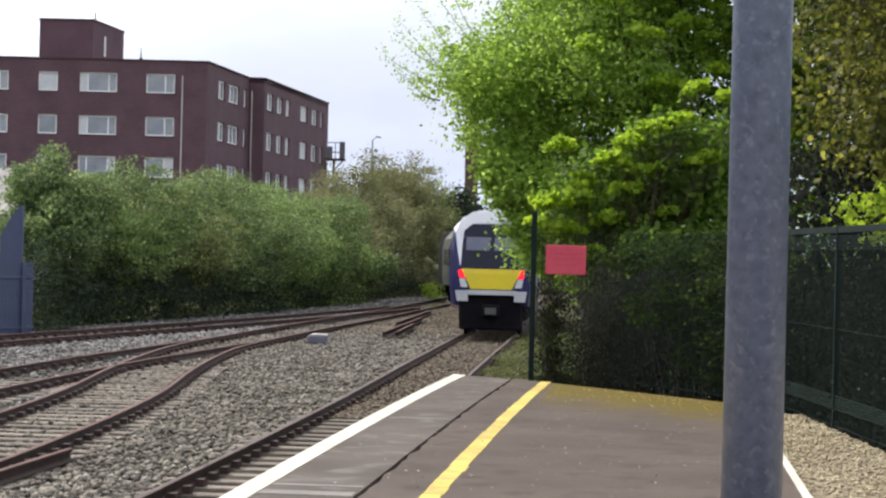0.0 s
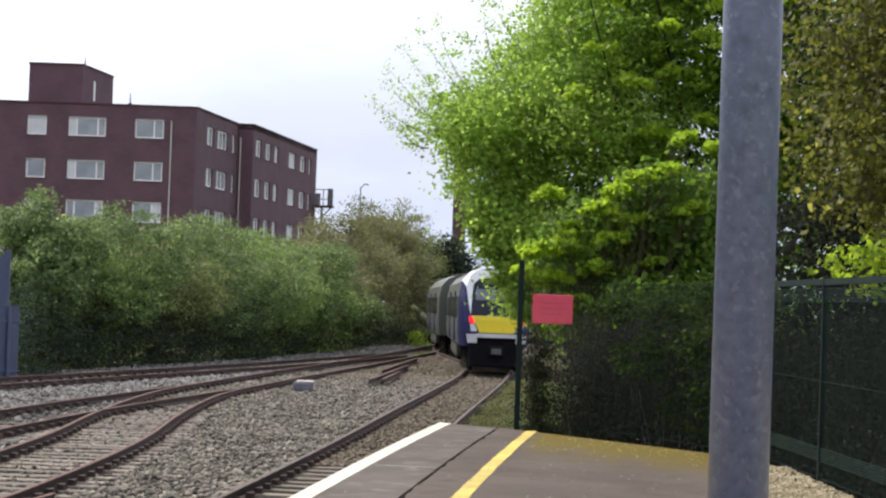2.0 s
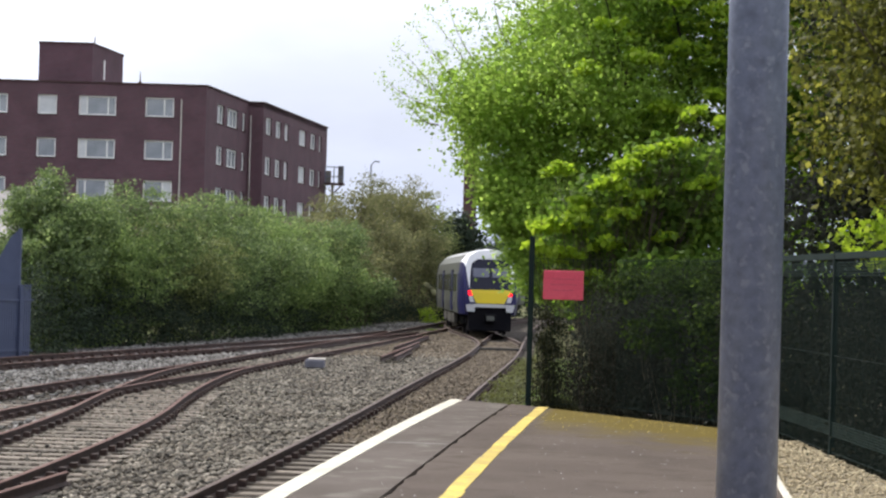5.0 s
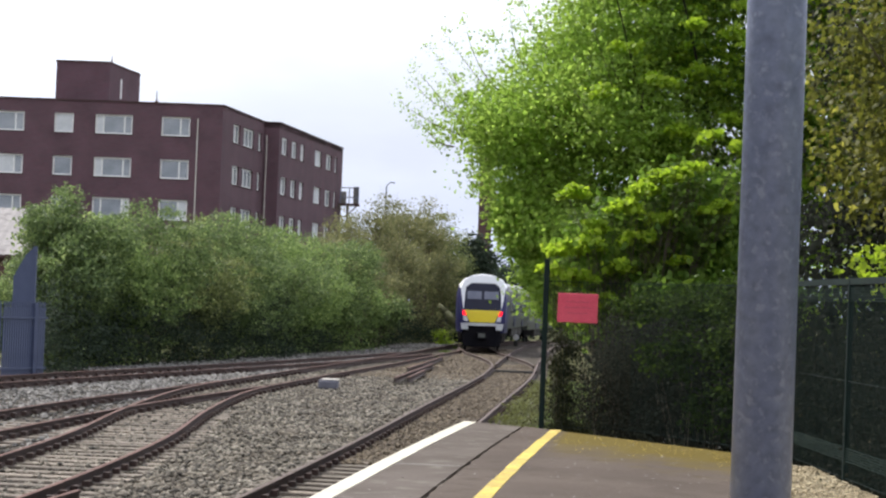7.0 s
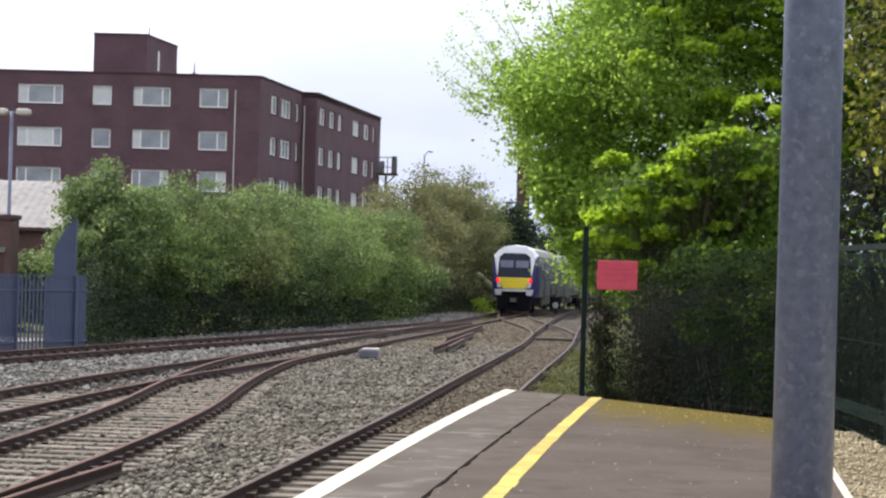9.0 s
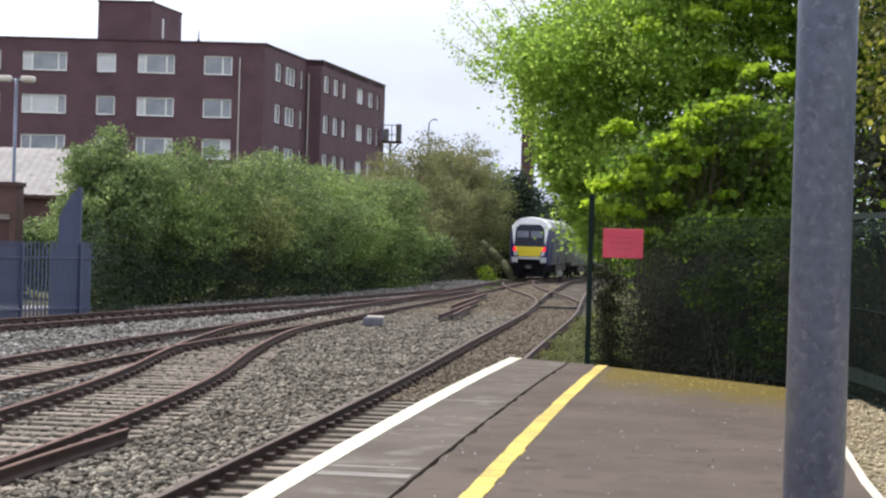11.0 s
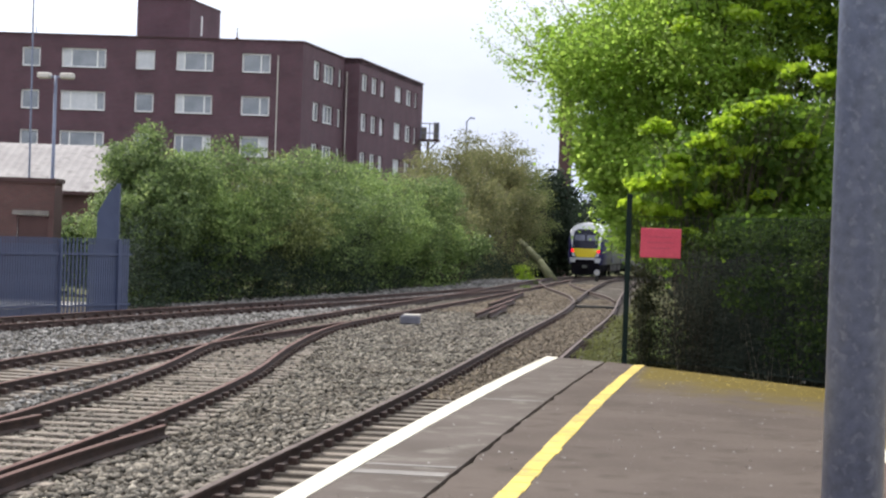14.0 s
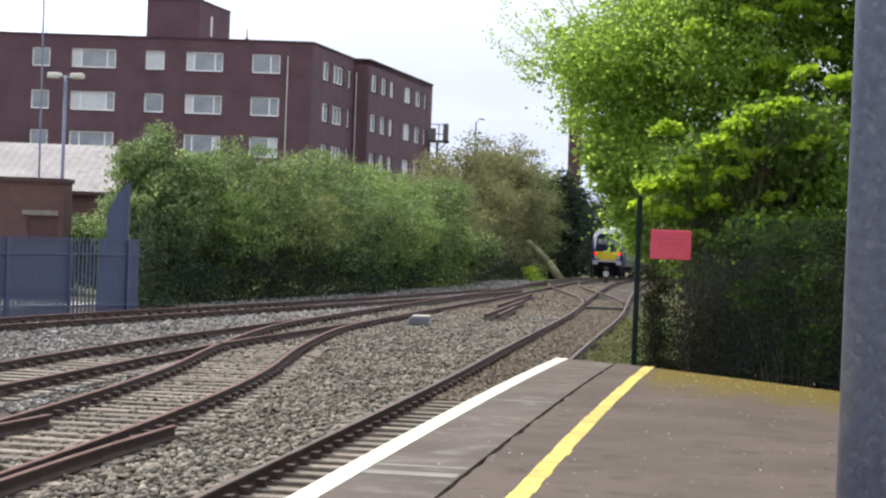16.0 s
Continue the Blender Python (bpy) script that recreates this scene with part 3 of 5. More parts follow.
ribbon("coping_edge", 0.0, 0.795, -12, 27.0, -0.42, PLAT - 0.004, SLAB, "worn edge slabs", 0, 0.62)
ribbon("white_line", 0.0, 0.168, -12, 26.95, PLAT - 0.004, PLAT + 0.002, WHITE_LINE, "white painted platform edge", 0, 0.12)
inner = [(x + 0.030 * noise.noise((y * 2.1, 0, 0)) + 0.012 * noise.noise((y * 7.3, 4, 0)), y) for x, y in edge_pts(0.834, -12, 26.38, 220)]
part("asphalt", prism(bmesh.new(), inner + [END_R, (3.2, 20.5), (2.74, 16.6), (2.44, 13.7), (2.15, 10), (1.9, 0), (1.9, -12)], -0.42, PLAT), ASPHALT, plat, "grey asphalt surface")
yy = 2.0
while yy < 25.8:
    ln = min(random.uniform(0.35, 0.75), 25.92 - yy)
    o = random.uniform(-0.006, 0.006)
    part("yellow_mark", prism(bmesh.new(), edge_pts(1.205 + o, yy, yy + ln - 0.012, 4) + edge_pts(1.335 + o + random.uniform(-0.006, 0.008), yy, yy + ln - 0.012, 4)[::-1], PLAT - 0.002, PLAT + 0.004), YELLOW_LINE, plat, "yellow painted safety line")
    yy += ln
part("gravel_margin", prism(bmesh.new(), [(1.9, -12), (1.9, 0), (2.15, 10), (2.44, 13.7), (2.74, 16.6), (3.2, 20.5), (3.40, 22.4), (3.75, 21.4), (3.75, -12)], -0.42, PLAT - 0.03), GRAVEL, plat, "pale gravel margin")
edging = bmesh.new()
rim = [(1.9, 0), (2.15, 10), (2.44, 13.7), (2.74, 16.6), (3.2, 20.5)]
for a, b in zip(rim[:-1], rim[1:]):
    tube(edging, (a[0], a[1], PLAT), (b[0], b[1], PLAT), 0.03, seg=6)
stones("margin_stones", 10000, lambda y, u: np.interp(y, [0, 10, 13.7, 16.6, 20.5, 22.4], [1.95, 2.2, 2.49, 2.79, 3.25, 3.45]) * (1 - u) + 3.74 * u, 9, 21.5, 0.016, PLAT - 0.032, GRAVEL_CHIP, "loose pale gravel chips on the platform margin")
part("edging_strip", edging, WHITE_LINE, plat, "thin white edging")

for y0, w in ((13.25, 0.22), (13.75, 0.1), (19.6, 0.08)):
    ribbon("cement_patch", 0.175, 0.78, y0, y0 + w, PLAT - 0.004, PLAT - 0.001, LINTEL_WORN, "pale cement patch across the edge slabs")
fl = rng.random((330, 4))
fx, fy = along(EDGE, 10 + 15 * fl[:, 1]) + 0.3 + 3.0 * fl[:, 0], 10 + 15 * fl[:, 1]
fx = np.minimum(fx, 2.3 + (fy - 13) * 0.09)
fc = np.stack([fx, fy, np.full(330, PLAT + 0.006)], 1)
fv, ff = [], []
for i in range(330):
    s, a = 0.005 + 0.009 * fl[i, 2], 6.28 * fl[i, 3]
    for k in range(3):
        fv.append(fc[i] + np.array([s * math.cos(a + 2.1 * k), 1.6 * s * math.sin(a + 2.1 * k), 0.004 * k]))
    ff.append((3 * i, 3 * i + 1, 3 * i + 2))
gv, gf = [], []
for i in range(260):
    u, w = random.random() ** 0.65, abs(random.gauss(0, 0.9))
    px, py = 1.3 + 2.05 * u - 0.35 * w, 25.45 - 2.95 * u - w - 0.05
    sz, a = random.uniform(0.004, 0.011), random.uniform(0, 6.28)
    for k in range(3):
        gv.append((px + sz * math.cos(a + 2.1 * k), py + 1.8 * sz * math.sin(a + 2.1 * k), PLAT + 0.005 + 0.004 * k))
    gf.append((3 * i, 3 * i + 1, 3 * i + 2))
tagged(np_part("fallen_blossom", gv, gf, YELLOW_LINE), "golden fallen blossom scattered along the platform end", "litter", kind="stuff")
tagged(np_part("fallen_petals", fv, ff, SHEET_ROOF), "pale fallen petals and chips on the asphalt", "litter", kind="stuff")

# the lamp column on the platform
col = thing("lamp_column", pose(0.737, 4.85, 0.915), "galvanised steel lamp column standing on the platform", "lamp post")
bm = bmesh.new()
tube(bm, (0, 0, 0), (0, 0, 5.2), 0.0715, 0.066, seg=40)
part("column", bm, GALV, col, smooth=True)
bm = bmesh.new()
tube(bm, (0, 0, 0), (0, 0, 0.03), 0.16, 0.15, seg=24)
part("base_plate", bm, GALV, col)

# ---------------------------------------------------------------- green mesh fence and red sign
FENCE_LINE = [(1.16, 26.45), (3.68, 22.9), (3.78, 19.9), (3.86, 17.0), (3.9, 14.1), (3.92, 11.2), (3.94, 8.3), (3.95, 5.4), (3.95, 2.5)]


def fence_panel(a, b, first, side):
    """One welded-mesh panel with its post, between two points of the fence line."""
    dx, dy = b[0] - a[0], b[1] - a[1]
    length = math.hypot(dx, dy)
    m = pose(a[0], a[1], PLAT - 0.06, 0, 0, math.degrees(math.atan2(dy, dx)))
    f = thing("mesh_fence_panel", m, "dark green welded mesh fence panel with its steel post", "fence", "green mesh fence")
    if first or side:
        box_part("post", (-0.035, 0.035, -0.035, 0.035, 0, 2.18) if first else (-0.025, 0.025, -0.025, 0.025, 0, 1.98), FENCE_GREEN, f, bevel=0.006)
    wires = bmesh.new()
    n = int(length / 0.05)
    for i in range(1, n):
        u = length * i / n
        box(wires, u - 0.0022, u + 0.0022, -0.0022, 0.0022, 0.05, 1.92)
    part("wire_mesh", wires, FENCE_GREEN, f)["kind"] = "stuff"
    for z in np.linspace(0.06, 1.9, 3 if side else 2):
        box_part("horizontal_wire", (0.03, length - 0.03, -0.009, -0.003, z - 0.003, z + 0.003), FENCE_GREEN, f)
    # paler wires stand for light along the panel's folds
    for z0, z1 in (((1.74, 1.88), (0.22, 0.34)) if side else ()):
        for z in np.arange(z0, z1, 0.024):
            box_part("fold_wire", (0.03, length - 0.03, -0.012, -0.004, float(z), float(z) + 0.007), FENCE_FOLD, f)
    if side:
        box_part("top_rail", (0.03, length - 0.03, -0.02, 0.02, 1.90, 1.96), FENCE_GREEN, f)


pts = [FENCE_LINE[0], (2.25, 26.4)] + FENCE_LINE[1:]
for i, (a, b) in enumerate(zip(pts[:-1], pts[1:])):
    fence_panel(a, b, i == 0, i > 1)
sg = thing("red_sign", pose(1.563, 26.36, 2.426, 0, 0, -2.6), "plain faded red rectangular notice board on the fence", "sign")
box_part("board", (-0.255, 0.255, -0.012, 0.0, -0.185, 0.185), RED_SIGN, sg, bevel=0.006)
bm = bmesh.new()
for i, w in enumerate((0.30, 0.34, 0.26)):
    box(bm, -w / 2, w / 2, -0.0135, -0.012, 0.07 - 0.07 * i, 0.082 - 0.07 * i)
part("text_bars", bm, material("sign_text", (0.5, 0.07, 0.11), (0.5, 0.07, 0.11), bump=0), sg)
box_part("bracket", (-0.2, 0.2, 0.0, 0.075, -0.02, 0.02), FENCE_GREEN, sg)


# ---------------------------------------------------------------- plants
def leaves(centres, normals, size, spread, seed):
    """Folded leaves at the centres: four corners and a midrib bend each."""
    r = np.random.default_rng(seed)
    n = len(centres)
    d = normals * spread + r.normal(size=(n, 3))
    d[:, 2] += 0.5
    d /= np.linalg.norm(d, axis=1)[:, None]
    a = np.cross(d, r.normal(size=(n, 3)))
    a /= np.linalg.norm(a, axis=1)[:, None]
    b = np.cross(d, a)
    s = (size * (0.6 + 0.8 * r.random(n)))[:, None]
    base, tip = centres - a * s * 0.5, centres + a * s * 0.5
    l, rr = centres + b * s * 0.36 - d * s * 0.12, centres - b * s * 0.36 - d * s * 0.12
    V = np.stack([base, l, tip, rr], 1).reshape(-1, 3)
    k = 4 * np.arange(n)
    F = np.concatenate([np.stack([k, k + 1, k + 2], 1), np.stack([k, k + 2, k + 3], 1)])
    return V, F


def cloud(lobes, n, seed, shell=0.45, per=26, tuft=0.28):
    """Leaf places: tufts scattered through the outer parts of ellipsoid lobes (x, y, z, rx, ry, rz)."""
    r = np.random.default_rng(seed)
    L = np.array(lobes, float)
    w = (L[:, 3] * L[:, 4] + L[:, 3] * L[:, 5] + L[:, 4] * L[:, 5])
    nt_ = max(1, n // per)
    idx = r.choice(len(L), nt_, p=w / w.sum())
    d = r.normal(size=(nt_, 3))
    d /= np.linalg.norm(d, axis=1)[:, None]
    rad = (1 - shell * r.random(nt_) ** 1.6) * (0.86 + 0.22 * r.random(nt_))
    c = L[idx, :3] + d * L[idx, 3:] * rad[:, None]
    c = np.repeat(c, per, 0)
    dd = np.repeat(d, per, 0)
    return c + r.normal(size=c.shape) * tuft * np.array([1, 1, 0.42]), dd


def plant(name, at, lobes, n, size, mat, label, category, trunk=0.0, limbs=(), seed=1, shell=0.45, per=26, tuft=0.28, group="", extra=()):
    t = thing(name, pose(at[0], at[1], at[2] - float(dip(at[1]))), label, category, group)
    bm = bmesh.new()
    if trunk:
        r = random.Random(seed)
        for x, y, z, rx, ry, rz in lobes:
            p = Vector((r.uniform(-0.15, 0.15), r.uniform(-0.15, 0.15), -0.3))
            e = Vector((x, y, z + rz * 0.3))
            prev, rad = p, trunk * r.uniform(0.7, 1.1)
            for s in range(1, 6):
                u = s / 5
                q = p.lerp(e, u) + Vector((r.uniform(-0.12, 0.12), r.uniform(-0.12, 0.12), math.sin(u * 2.6) * 0.3)) * (1 if s < 5 else 0)
                tube(bm, prev, q, rad, rad * 0.75, seg=6, cap=False)
                prev, rad = q, rad * 0.75
            for s in range(5):
                q = e + Vector((r.uniform(-1, 1) * rx, r.uniform(-1, 1) * ry, r.uniform(-0.2, 1) * rz)) * 0.85
                tube(bm, e.lerp(p, 0.25), q, rad * 0.8, rad * 0.2, seg=5, cap=False)
        part("trunk", bm, BARK, t, smooth=True)
    else:
        bm.free()
    c, d = cloud(lobes, n, seed, shell, per, tuft)
    c[:, 2] = np.maximum(c[:, 2], -0.25)
    V, F = leaves(c, d, size, 0.8, seed + 50)
    np_part("crown", V, F, mat, t)
    for nm, lb, cnt, sz, mt, tf in extra:
        c, d = cloud(lb, cnt, seed + 9, 0.5, per, tf)
        V, F = leaves(c, d, sz, 0.8, seed + 60)
        np_part(nm, V, F, mt, t)
    return t


# the big fresh-green tree behind the platform end
LIT = [(-2.72, 0, 5.8, 0.80, 1.8, 0.72), (-1.65, 0, 6.7, 1.1, 1.8, 0.9), (-0.7, -0.5, 7.8, 1.4, 2.0, 1.2), (-2.3, -0.3, 4.98, 1.0, 1.4, 0.75), (-1.6, -1, 4.1, 1.2, 1.3, 0.8), (-1.5, -1.2, 3.15, 0.95, 0.9, 0.75), (-2.1, -1.0, 3.85, 0.52, 0.6, 0.3), (-1.75, -1.0, 2.8, 0.4, 0.6, 0.32),
       (-0.6, -1.4, 6.0, 1.5, 1.4, 1.2), (0.6, 0, 9.3, 2.4, 2.4, 1.6)]
DEEP = [(0.8, -1.4, 7.2, 1.6, 1.6, 1.4), (2.3, -1.2, 6.6, 1.6, 1.8, 1.6), (3.3, -1, 8.5, 2.2, 2.2, 2.0), (0.3, -1.4, 4.9, 1.3, 1.0, 1.0), (1.9, -1.6, 4.6, 1.5, 1.0, 1.2), (-0.5, -1.0, 3.2, 1.0, 0.8, 0.8), (3.6, -1.5, 5.0, 1.6, 1.2, 1.6), (5.5, -1, 7, 2.0, 2.0, 2.0), (2.6, 0.5, 3.0, 1.8, 1.0, 1.2), (3.2, 0.6, 5.8, 1.6, 1.2, 1.6), (1.9, 0.2, 5.6, 0.9, 0.8, 0.9), (-1.0, 0.6, 5.4, 1.5, 1.2, 1.6)]
HANGING = [(-2.62, -1.2, 4.2, 0.34, 0.5, 0.32), (-2.35, -1.3, 3.75, 0.36, 0.5, 0.3), (-2.05, -1.3, 3.3, 0.34, 0.5, 0.3), (-1.72, -1.3, 2.85, 0.32, 0.5, 0.26), (-1.4, -1.3, 2.45, 0.3, 0.4, 0.22), (-1.5, -1.4, 3.6, 0.6, 0.5, 0.5), (-1.1, -1.4, 2.95, 0.5, 0.5, 0.4)]
# inner_crown takes the shade-darkened leaf, sunlit_crown the sun-brightened one
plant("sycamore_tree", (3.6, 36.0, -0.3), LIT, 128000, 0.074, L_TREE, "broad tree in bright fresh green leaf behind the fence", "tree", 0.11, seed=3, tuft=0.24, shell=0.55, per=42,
      extra=[("hanging_bough", HANGING, 24000, 0.085, L_TREE, 0.13), ("inner_crown", DEEP, 54000, 0.095, L_SHADE, 0.24), ("sunlit_crown", DEEP, 34000, 0.10, L_TREE_LIT, 0.10),
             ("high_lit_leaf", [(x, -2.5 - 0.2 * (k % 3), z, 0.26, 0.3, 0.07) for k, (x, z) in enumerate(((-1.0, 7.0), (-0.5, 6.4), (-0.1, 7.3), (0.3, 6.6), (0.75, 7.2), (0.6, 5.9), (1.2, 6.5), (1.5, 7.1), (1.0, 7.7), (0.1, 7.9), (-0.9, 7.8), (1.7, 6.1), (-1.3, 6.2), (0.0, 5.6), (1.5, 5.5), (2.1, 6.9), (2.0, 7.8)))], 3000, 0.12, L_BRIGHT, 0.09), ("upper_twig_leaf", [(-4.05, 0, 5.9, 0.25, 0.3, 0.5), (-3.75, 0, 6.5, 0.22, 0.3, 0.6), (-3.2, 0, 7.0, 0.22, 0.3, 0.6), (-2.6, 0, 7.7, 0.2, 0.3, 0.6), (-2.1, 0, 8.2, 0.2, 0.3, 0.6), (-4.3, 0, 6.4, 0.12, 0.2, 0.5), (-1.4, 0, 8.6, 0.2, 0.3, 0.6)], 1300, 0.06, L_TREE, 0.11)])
# bare upper limbs that show through the crown, bark darkened for shade
for i, (x0, z0, x1, z1, r) in enumerate(((0.9, 3.5, -0.3, 9.0, 0.05), (1.2, 3.2, 1.6, 9.2, 0.06), (1.5, 3.6, 2.9, 9.0, 0.05), (0.4, 4.0, -1.6, 8.4, 0.035))):
    bm = bmesh.new()
    p = Vector((x0, -0.9, z0))
    for k in range(1, 7):
        u = k / 6
        q = Vector((x0 + (x1 - x0) * u + 0.12 * math.sin(5 * u + i), -0.9 - 2.1 * u, z0 + (z1 - z0) * u))
        tube(bm, p, q, r * (1.1 - 0.13 * k), r * (0.97 - 0.13 * k), seg=6, cap=False)
        p = q
    part("limb", bm, SHADE_BARK, bpy.data.objects["sycamore_tree"], smooth=True)
tw_c = []
for i, (x0, z0, x1, z1) in enumerate(((-3.4, 5.7, -4.45, 6.75), (-3.3, 6.0, -4.1, 7.1), (-3.6, 5.6, -4.6, 6.2), (-2.8, 6.3, -3.6, 7.6), (-2.4, 6.8, -2.95, 8.0), (-3.7, 5.4, -4.5, 5.85), (-1.9, 7.4, -2.3, 8.6), (-3.0, 6.2, -3.9, 7.4), (-2.1, 7.0, -2.7, 8.3), (-3.5, 5.9, -4.4, 6.5))):
    bm = bmesh.new()
    p = Vector((x0, -0.3, z0))
    for k in range(1, 7):
        u = k / 6
        q = Vector((x0 + (x1 - x0) * u + 0.10 * math.sin(3 * u + i), -0.3, z0 + (z1 - z0) * u ** 1.5))
        tube(bm, p, q, 0.014 - 0.0018 * k, 0.012 - 0.0018 * k, seg=5, cap=False)
        for r in range(30):
            tw_c.append(q + Vector((random.gauss(0, 0.07), random.gauss(0, 0.07), random.gauss(0, 0.09))))
        p = q
    part("twig", bm, BARK, bpy.data.objects["sycamore_tree"])
tw_c = np.array(tw_c)
tV, tF = leaves(tw_c, np.zeros_like(tw_c), 0.045, 0.0, 404)
np_part("twig_leaf", tV, tF, L_TREE, bpy.data.objects["sycamore_tree"])
# boughs in a sun-bright leaf colour that lean out before it
sprays = []
for x, z, w in ((-0.95, 3.62, 0.30), (-0.55, 3.70, 0.2), (-0.72, 3.22, 0.26), (-0.45, 3.95, 0.22), (-0.12, 4.25, 0.26), (0.18, 4.52, 0.26), (0.5, 4.72, 0.28), (0.85, 4.85, 0.24), (-0.35, 2.9, 0.22), (0.12, 3.82, 0.26), (0.45, 4.1, 0.22), (-0.8, 4.45, 0.2), (1.25, 4.3, 0.22), (1.65, 5.2, 0.22), (0.75, 3.55, 0.2), (-0.15, 3.4, 0.2), (1.1, 5.3, 0.2), (-1.15, 3.3, 0.14)):
    sprays += [(x, -0.3, z, w, 0.35, 0.05), (x - 0.6 * w, -0.35, z - 0.10, w * 0.6, 0.25, 0.04), (x + 0.5 * w, -0.35, z - 0.07, w * 0.6, 0.25, 0.04)]
# the leaf mass behind the sprays is coloured dark for shade
plant("maple_shrub", (2.5, 30.5, -0.3), sprays, 4200, 0.115, L_BRIGHT, "maple with flat boughs coloured sunlit yellow-green over the fence", "shrub", 0.012, seed=11, tuft=0.045, shell=0.9, per=14,
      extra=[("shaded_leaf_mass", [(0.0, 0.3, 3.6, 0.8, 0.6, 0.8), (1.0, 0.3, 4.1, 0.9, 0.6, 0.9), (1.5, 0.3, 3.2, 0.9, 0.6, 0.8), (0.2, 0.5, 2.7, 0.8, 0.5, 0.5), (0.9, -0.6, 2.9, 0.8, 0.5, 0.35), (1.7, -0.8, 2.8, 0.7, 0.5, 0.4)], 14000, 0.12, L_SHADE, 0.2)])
# bronze-leaved tree beside the platform
# inner leaves coloured dark for shaded gaps, low ones bright as if sunlit
plant("bronze_leaf_tree", (5.6, 22.0, -0.3), [(-0.4, 0, 5.2, 1.6, 1.8, 1.6), (0.8, 0, 4.6, 1.6, 2.0, 1.6), (-0.9, -0.6, 4.2, 0.9, 1.2, 0.9), (0.4, -1.5, 6.6, 1.9, 1.8, 1.4), (0, -2, 3.6, 1.1, 1.4, 0.7), (-0.8, 0.5, 6.3, 1.0, 1.2, 1.2)],
      30000, 0.085, L_BROWN, "tree with small bronze-green leaves beside the platform fence", "tree", 0.12, seed=5, tuft=0.2,
      extra=[("low_green_leaf", [(-0.7, -1, 3.3, 0.8, 1.4, 0.35)], 1500, 0.075, L_BRIGHT, 0.13), ("inner_shade_leaf", [(1.0, 2.0, 4.4, 2.2, 1.5, 2.2), (0.5, 2.5, 6.6, 2.2, 1.5, 1.8), (0.8, 2.2, 2.8, 2.0, 2.2, 1.3), (0.2, -2.0, 2.6, 1.0, 3.0, 0.9), (0.8, -6.0, 2.4, 1.0, 3.0, 1.0), (1.2, 3.2, 4.0, 2.4, 1.4, 2.0), (-1.0, 2.4, 3.6, 0.8, 0.8, 0.8)], 42000, 0.1, L_DARK, 0.25)])
# undergrowth behind the fence, its deep shade put into near-black leaf colours
for i, (x, y, w) in enumerate(((1.98, 28.2, 0.55), (2.5, 28.4, 0.7), (2.9, 27.9, 0.9), (3.5, 27.2, 1.0), (4.2, 26.4, 1.1), (5.0, 25.0, 1.2), (4.9, 22.6, 0.9), (5.0, 19.5, 0.9), (5.1, 16.3, 0.9), (4.7, 30.5, 1.3), (6.4, 28, 1.5), (5.2, 13, 0.9), (3.1, 30.8, 1.0), (5.2, 10, 0.9), (5.2, 7, 0.9), (7.5, 24, 1.5), (7.5, 20, 1.5), (7.5, 16, 1.5))):
    plant("ivy_thicket", (x, y, -0.42), [(0, 0, 1.2, w, 0.9, 1.5), (0.2, 0, 2.2, w, 0.8, 0.85), (0, 0.2, 0.6, w * 1.1, 1.0, 0.8)] if i else [(0, 0, 1.0, w, 0.9, 1.2), (0, 0.3, 0.5, w * 1.1, 1.0, 0.8)], (34000 if i < 3 else 18000 if i < 8 else 9000), (0.028 if i < 3 else 0.045 if i < 8 else 0.085), L_DARK if i else L_LITTER, "dense ivy thicket behind the green fence, coloured dark for shade", "shrub", 0.03, seed=20 + i, group="undergrowth behind the fence")
for i, (x, y, lean) in enumerate(((2.75, 27.3, 0.15), (3.35, 26.4, -0.1), (3.95, 25.7, 0.2), (4.35, 25.2, 0.1), (4.0, 27.0, 0.3), (4.75, 24.6, -0.2), (4.6, 20.5, 0.2), (4.7, 17.6, 0.1))):
    bm = bmesh.new()
    p = Vector((0, 0, -0.2))
    for k in range(1, 6):
        q = Vector((lean * k * 0.3 + 0.06 * math.sin(k * 2.1 + i), 0.05 * k, 0.62 * k))
        tube(bm, p, q, 0.055 - 0.006 * k, 0.049 - 0.006 * k, seg=7, cap=False)
        p = q
    st = thing("sapling_stem", pose(x, y, -0.42), "thin sapling stem standing in the ivy, coloured dark for shade", "tree trunk", "stems behind the fence")
    part("stem", bm, SHADE_BARK, st, smooth=True)
drop = [(0.1, 0.6, 2.75, 0.5, 0.3, 0.3), (-0.5, 0.9, 2.8, 0.5, 0.3, 0.25), (0.35, 0, 2.3, 0.35, 0.3, 0.45), (-0.1, 0.4, 2.2, 0.25, 0.3, 0.4), (0.45, -0.3, 1.7, 0.25, 0.3, 0.5), (0.1, 0.2, 1.5, 0.14, 0.2, 0.35), (-0.45, 0.7, 2.1, 0.2, 0.2, 0.25), (0.5, -0.5, 2.9, 0.4, 0.3, 0.3)]
plant("hazel_sapling", (2.95, 25.6, -0.3), drop, 5200, 0.06, L_GLOOM, "young sapling with green leaves coloured dark for the tree's shade", "shrub", 0.008, seed=47, tuft=0.09, shell=0.95, per=12)
plant("fence_climber", (1.43, 26.9, -0.3), [(0.0 + 0.05 * math.sin(3 * k), 0.1, 1.05 + 0.16 * k, 0.13 + 0.04 * (k % 2), 0.2, 0.14) for k in range(9)] + [(0.25, 0.2, 1.15, 0.2, 0.2, 0.14)], 5200, 0.034, L_OLIVE, "olive-brown growth climbing the fence beside its end post", "shrub", 0.006, seed=49, tuft=0.07, shell=0.9)
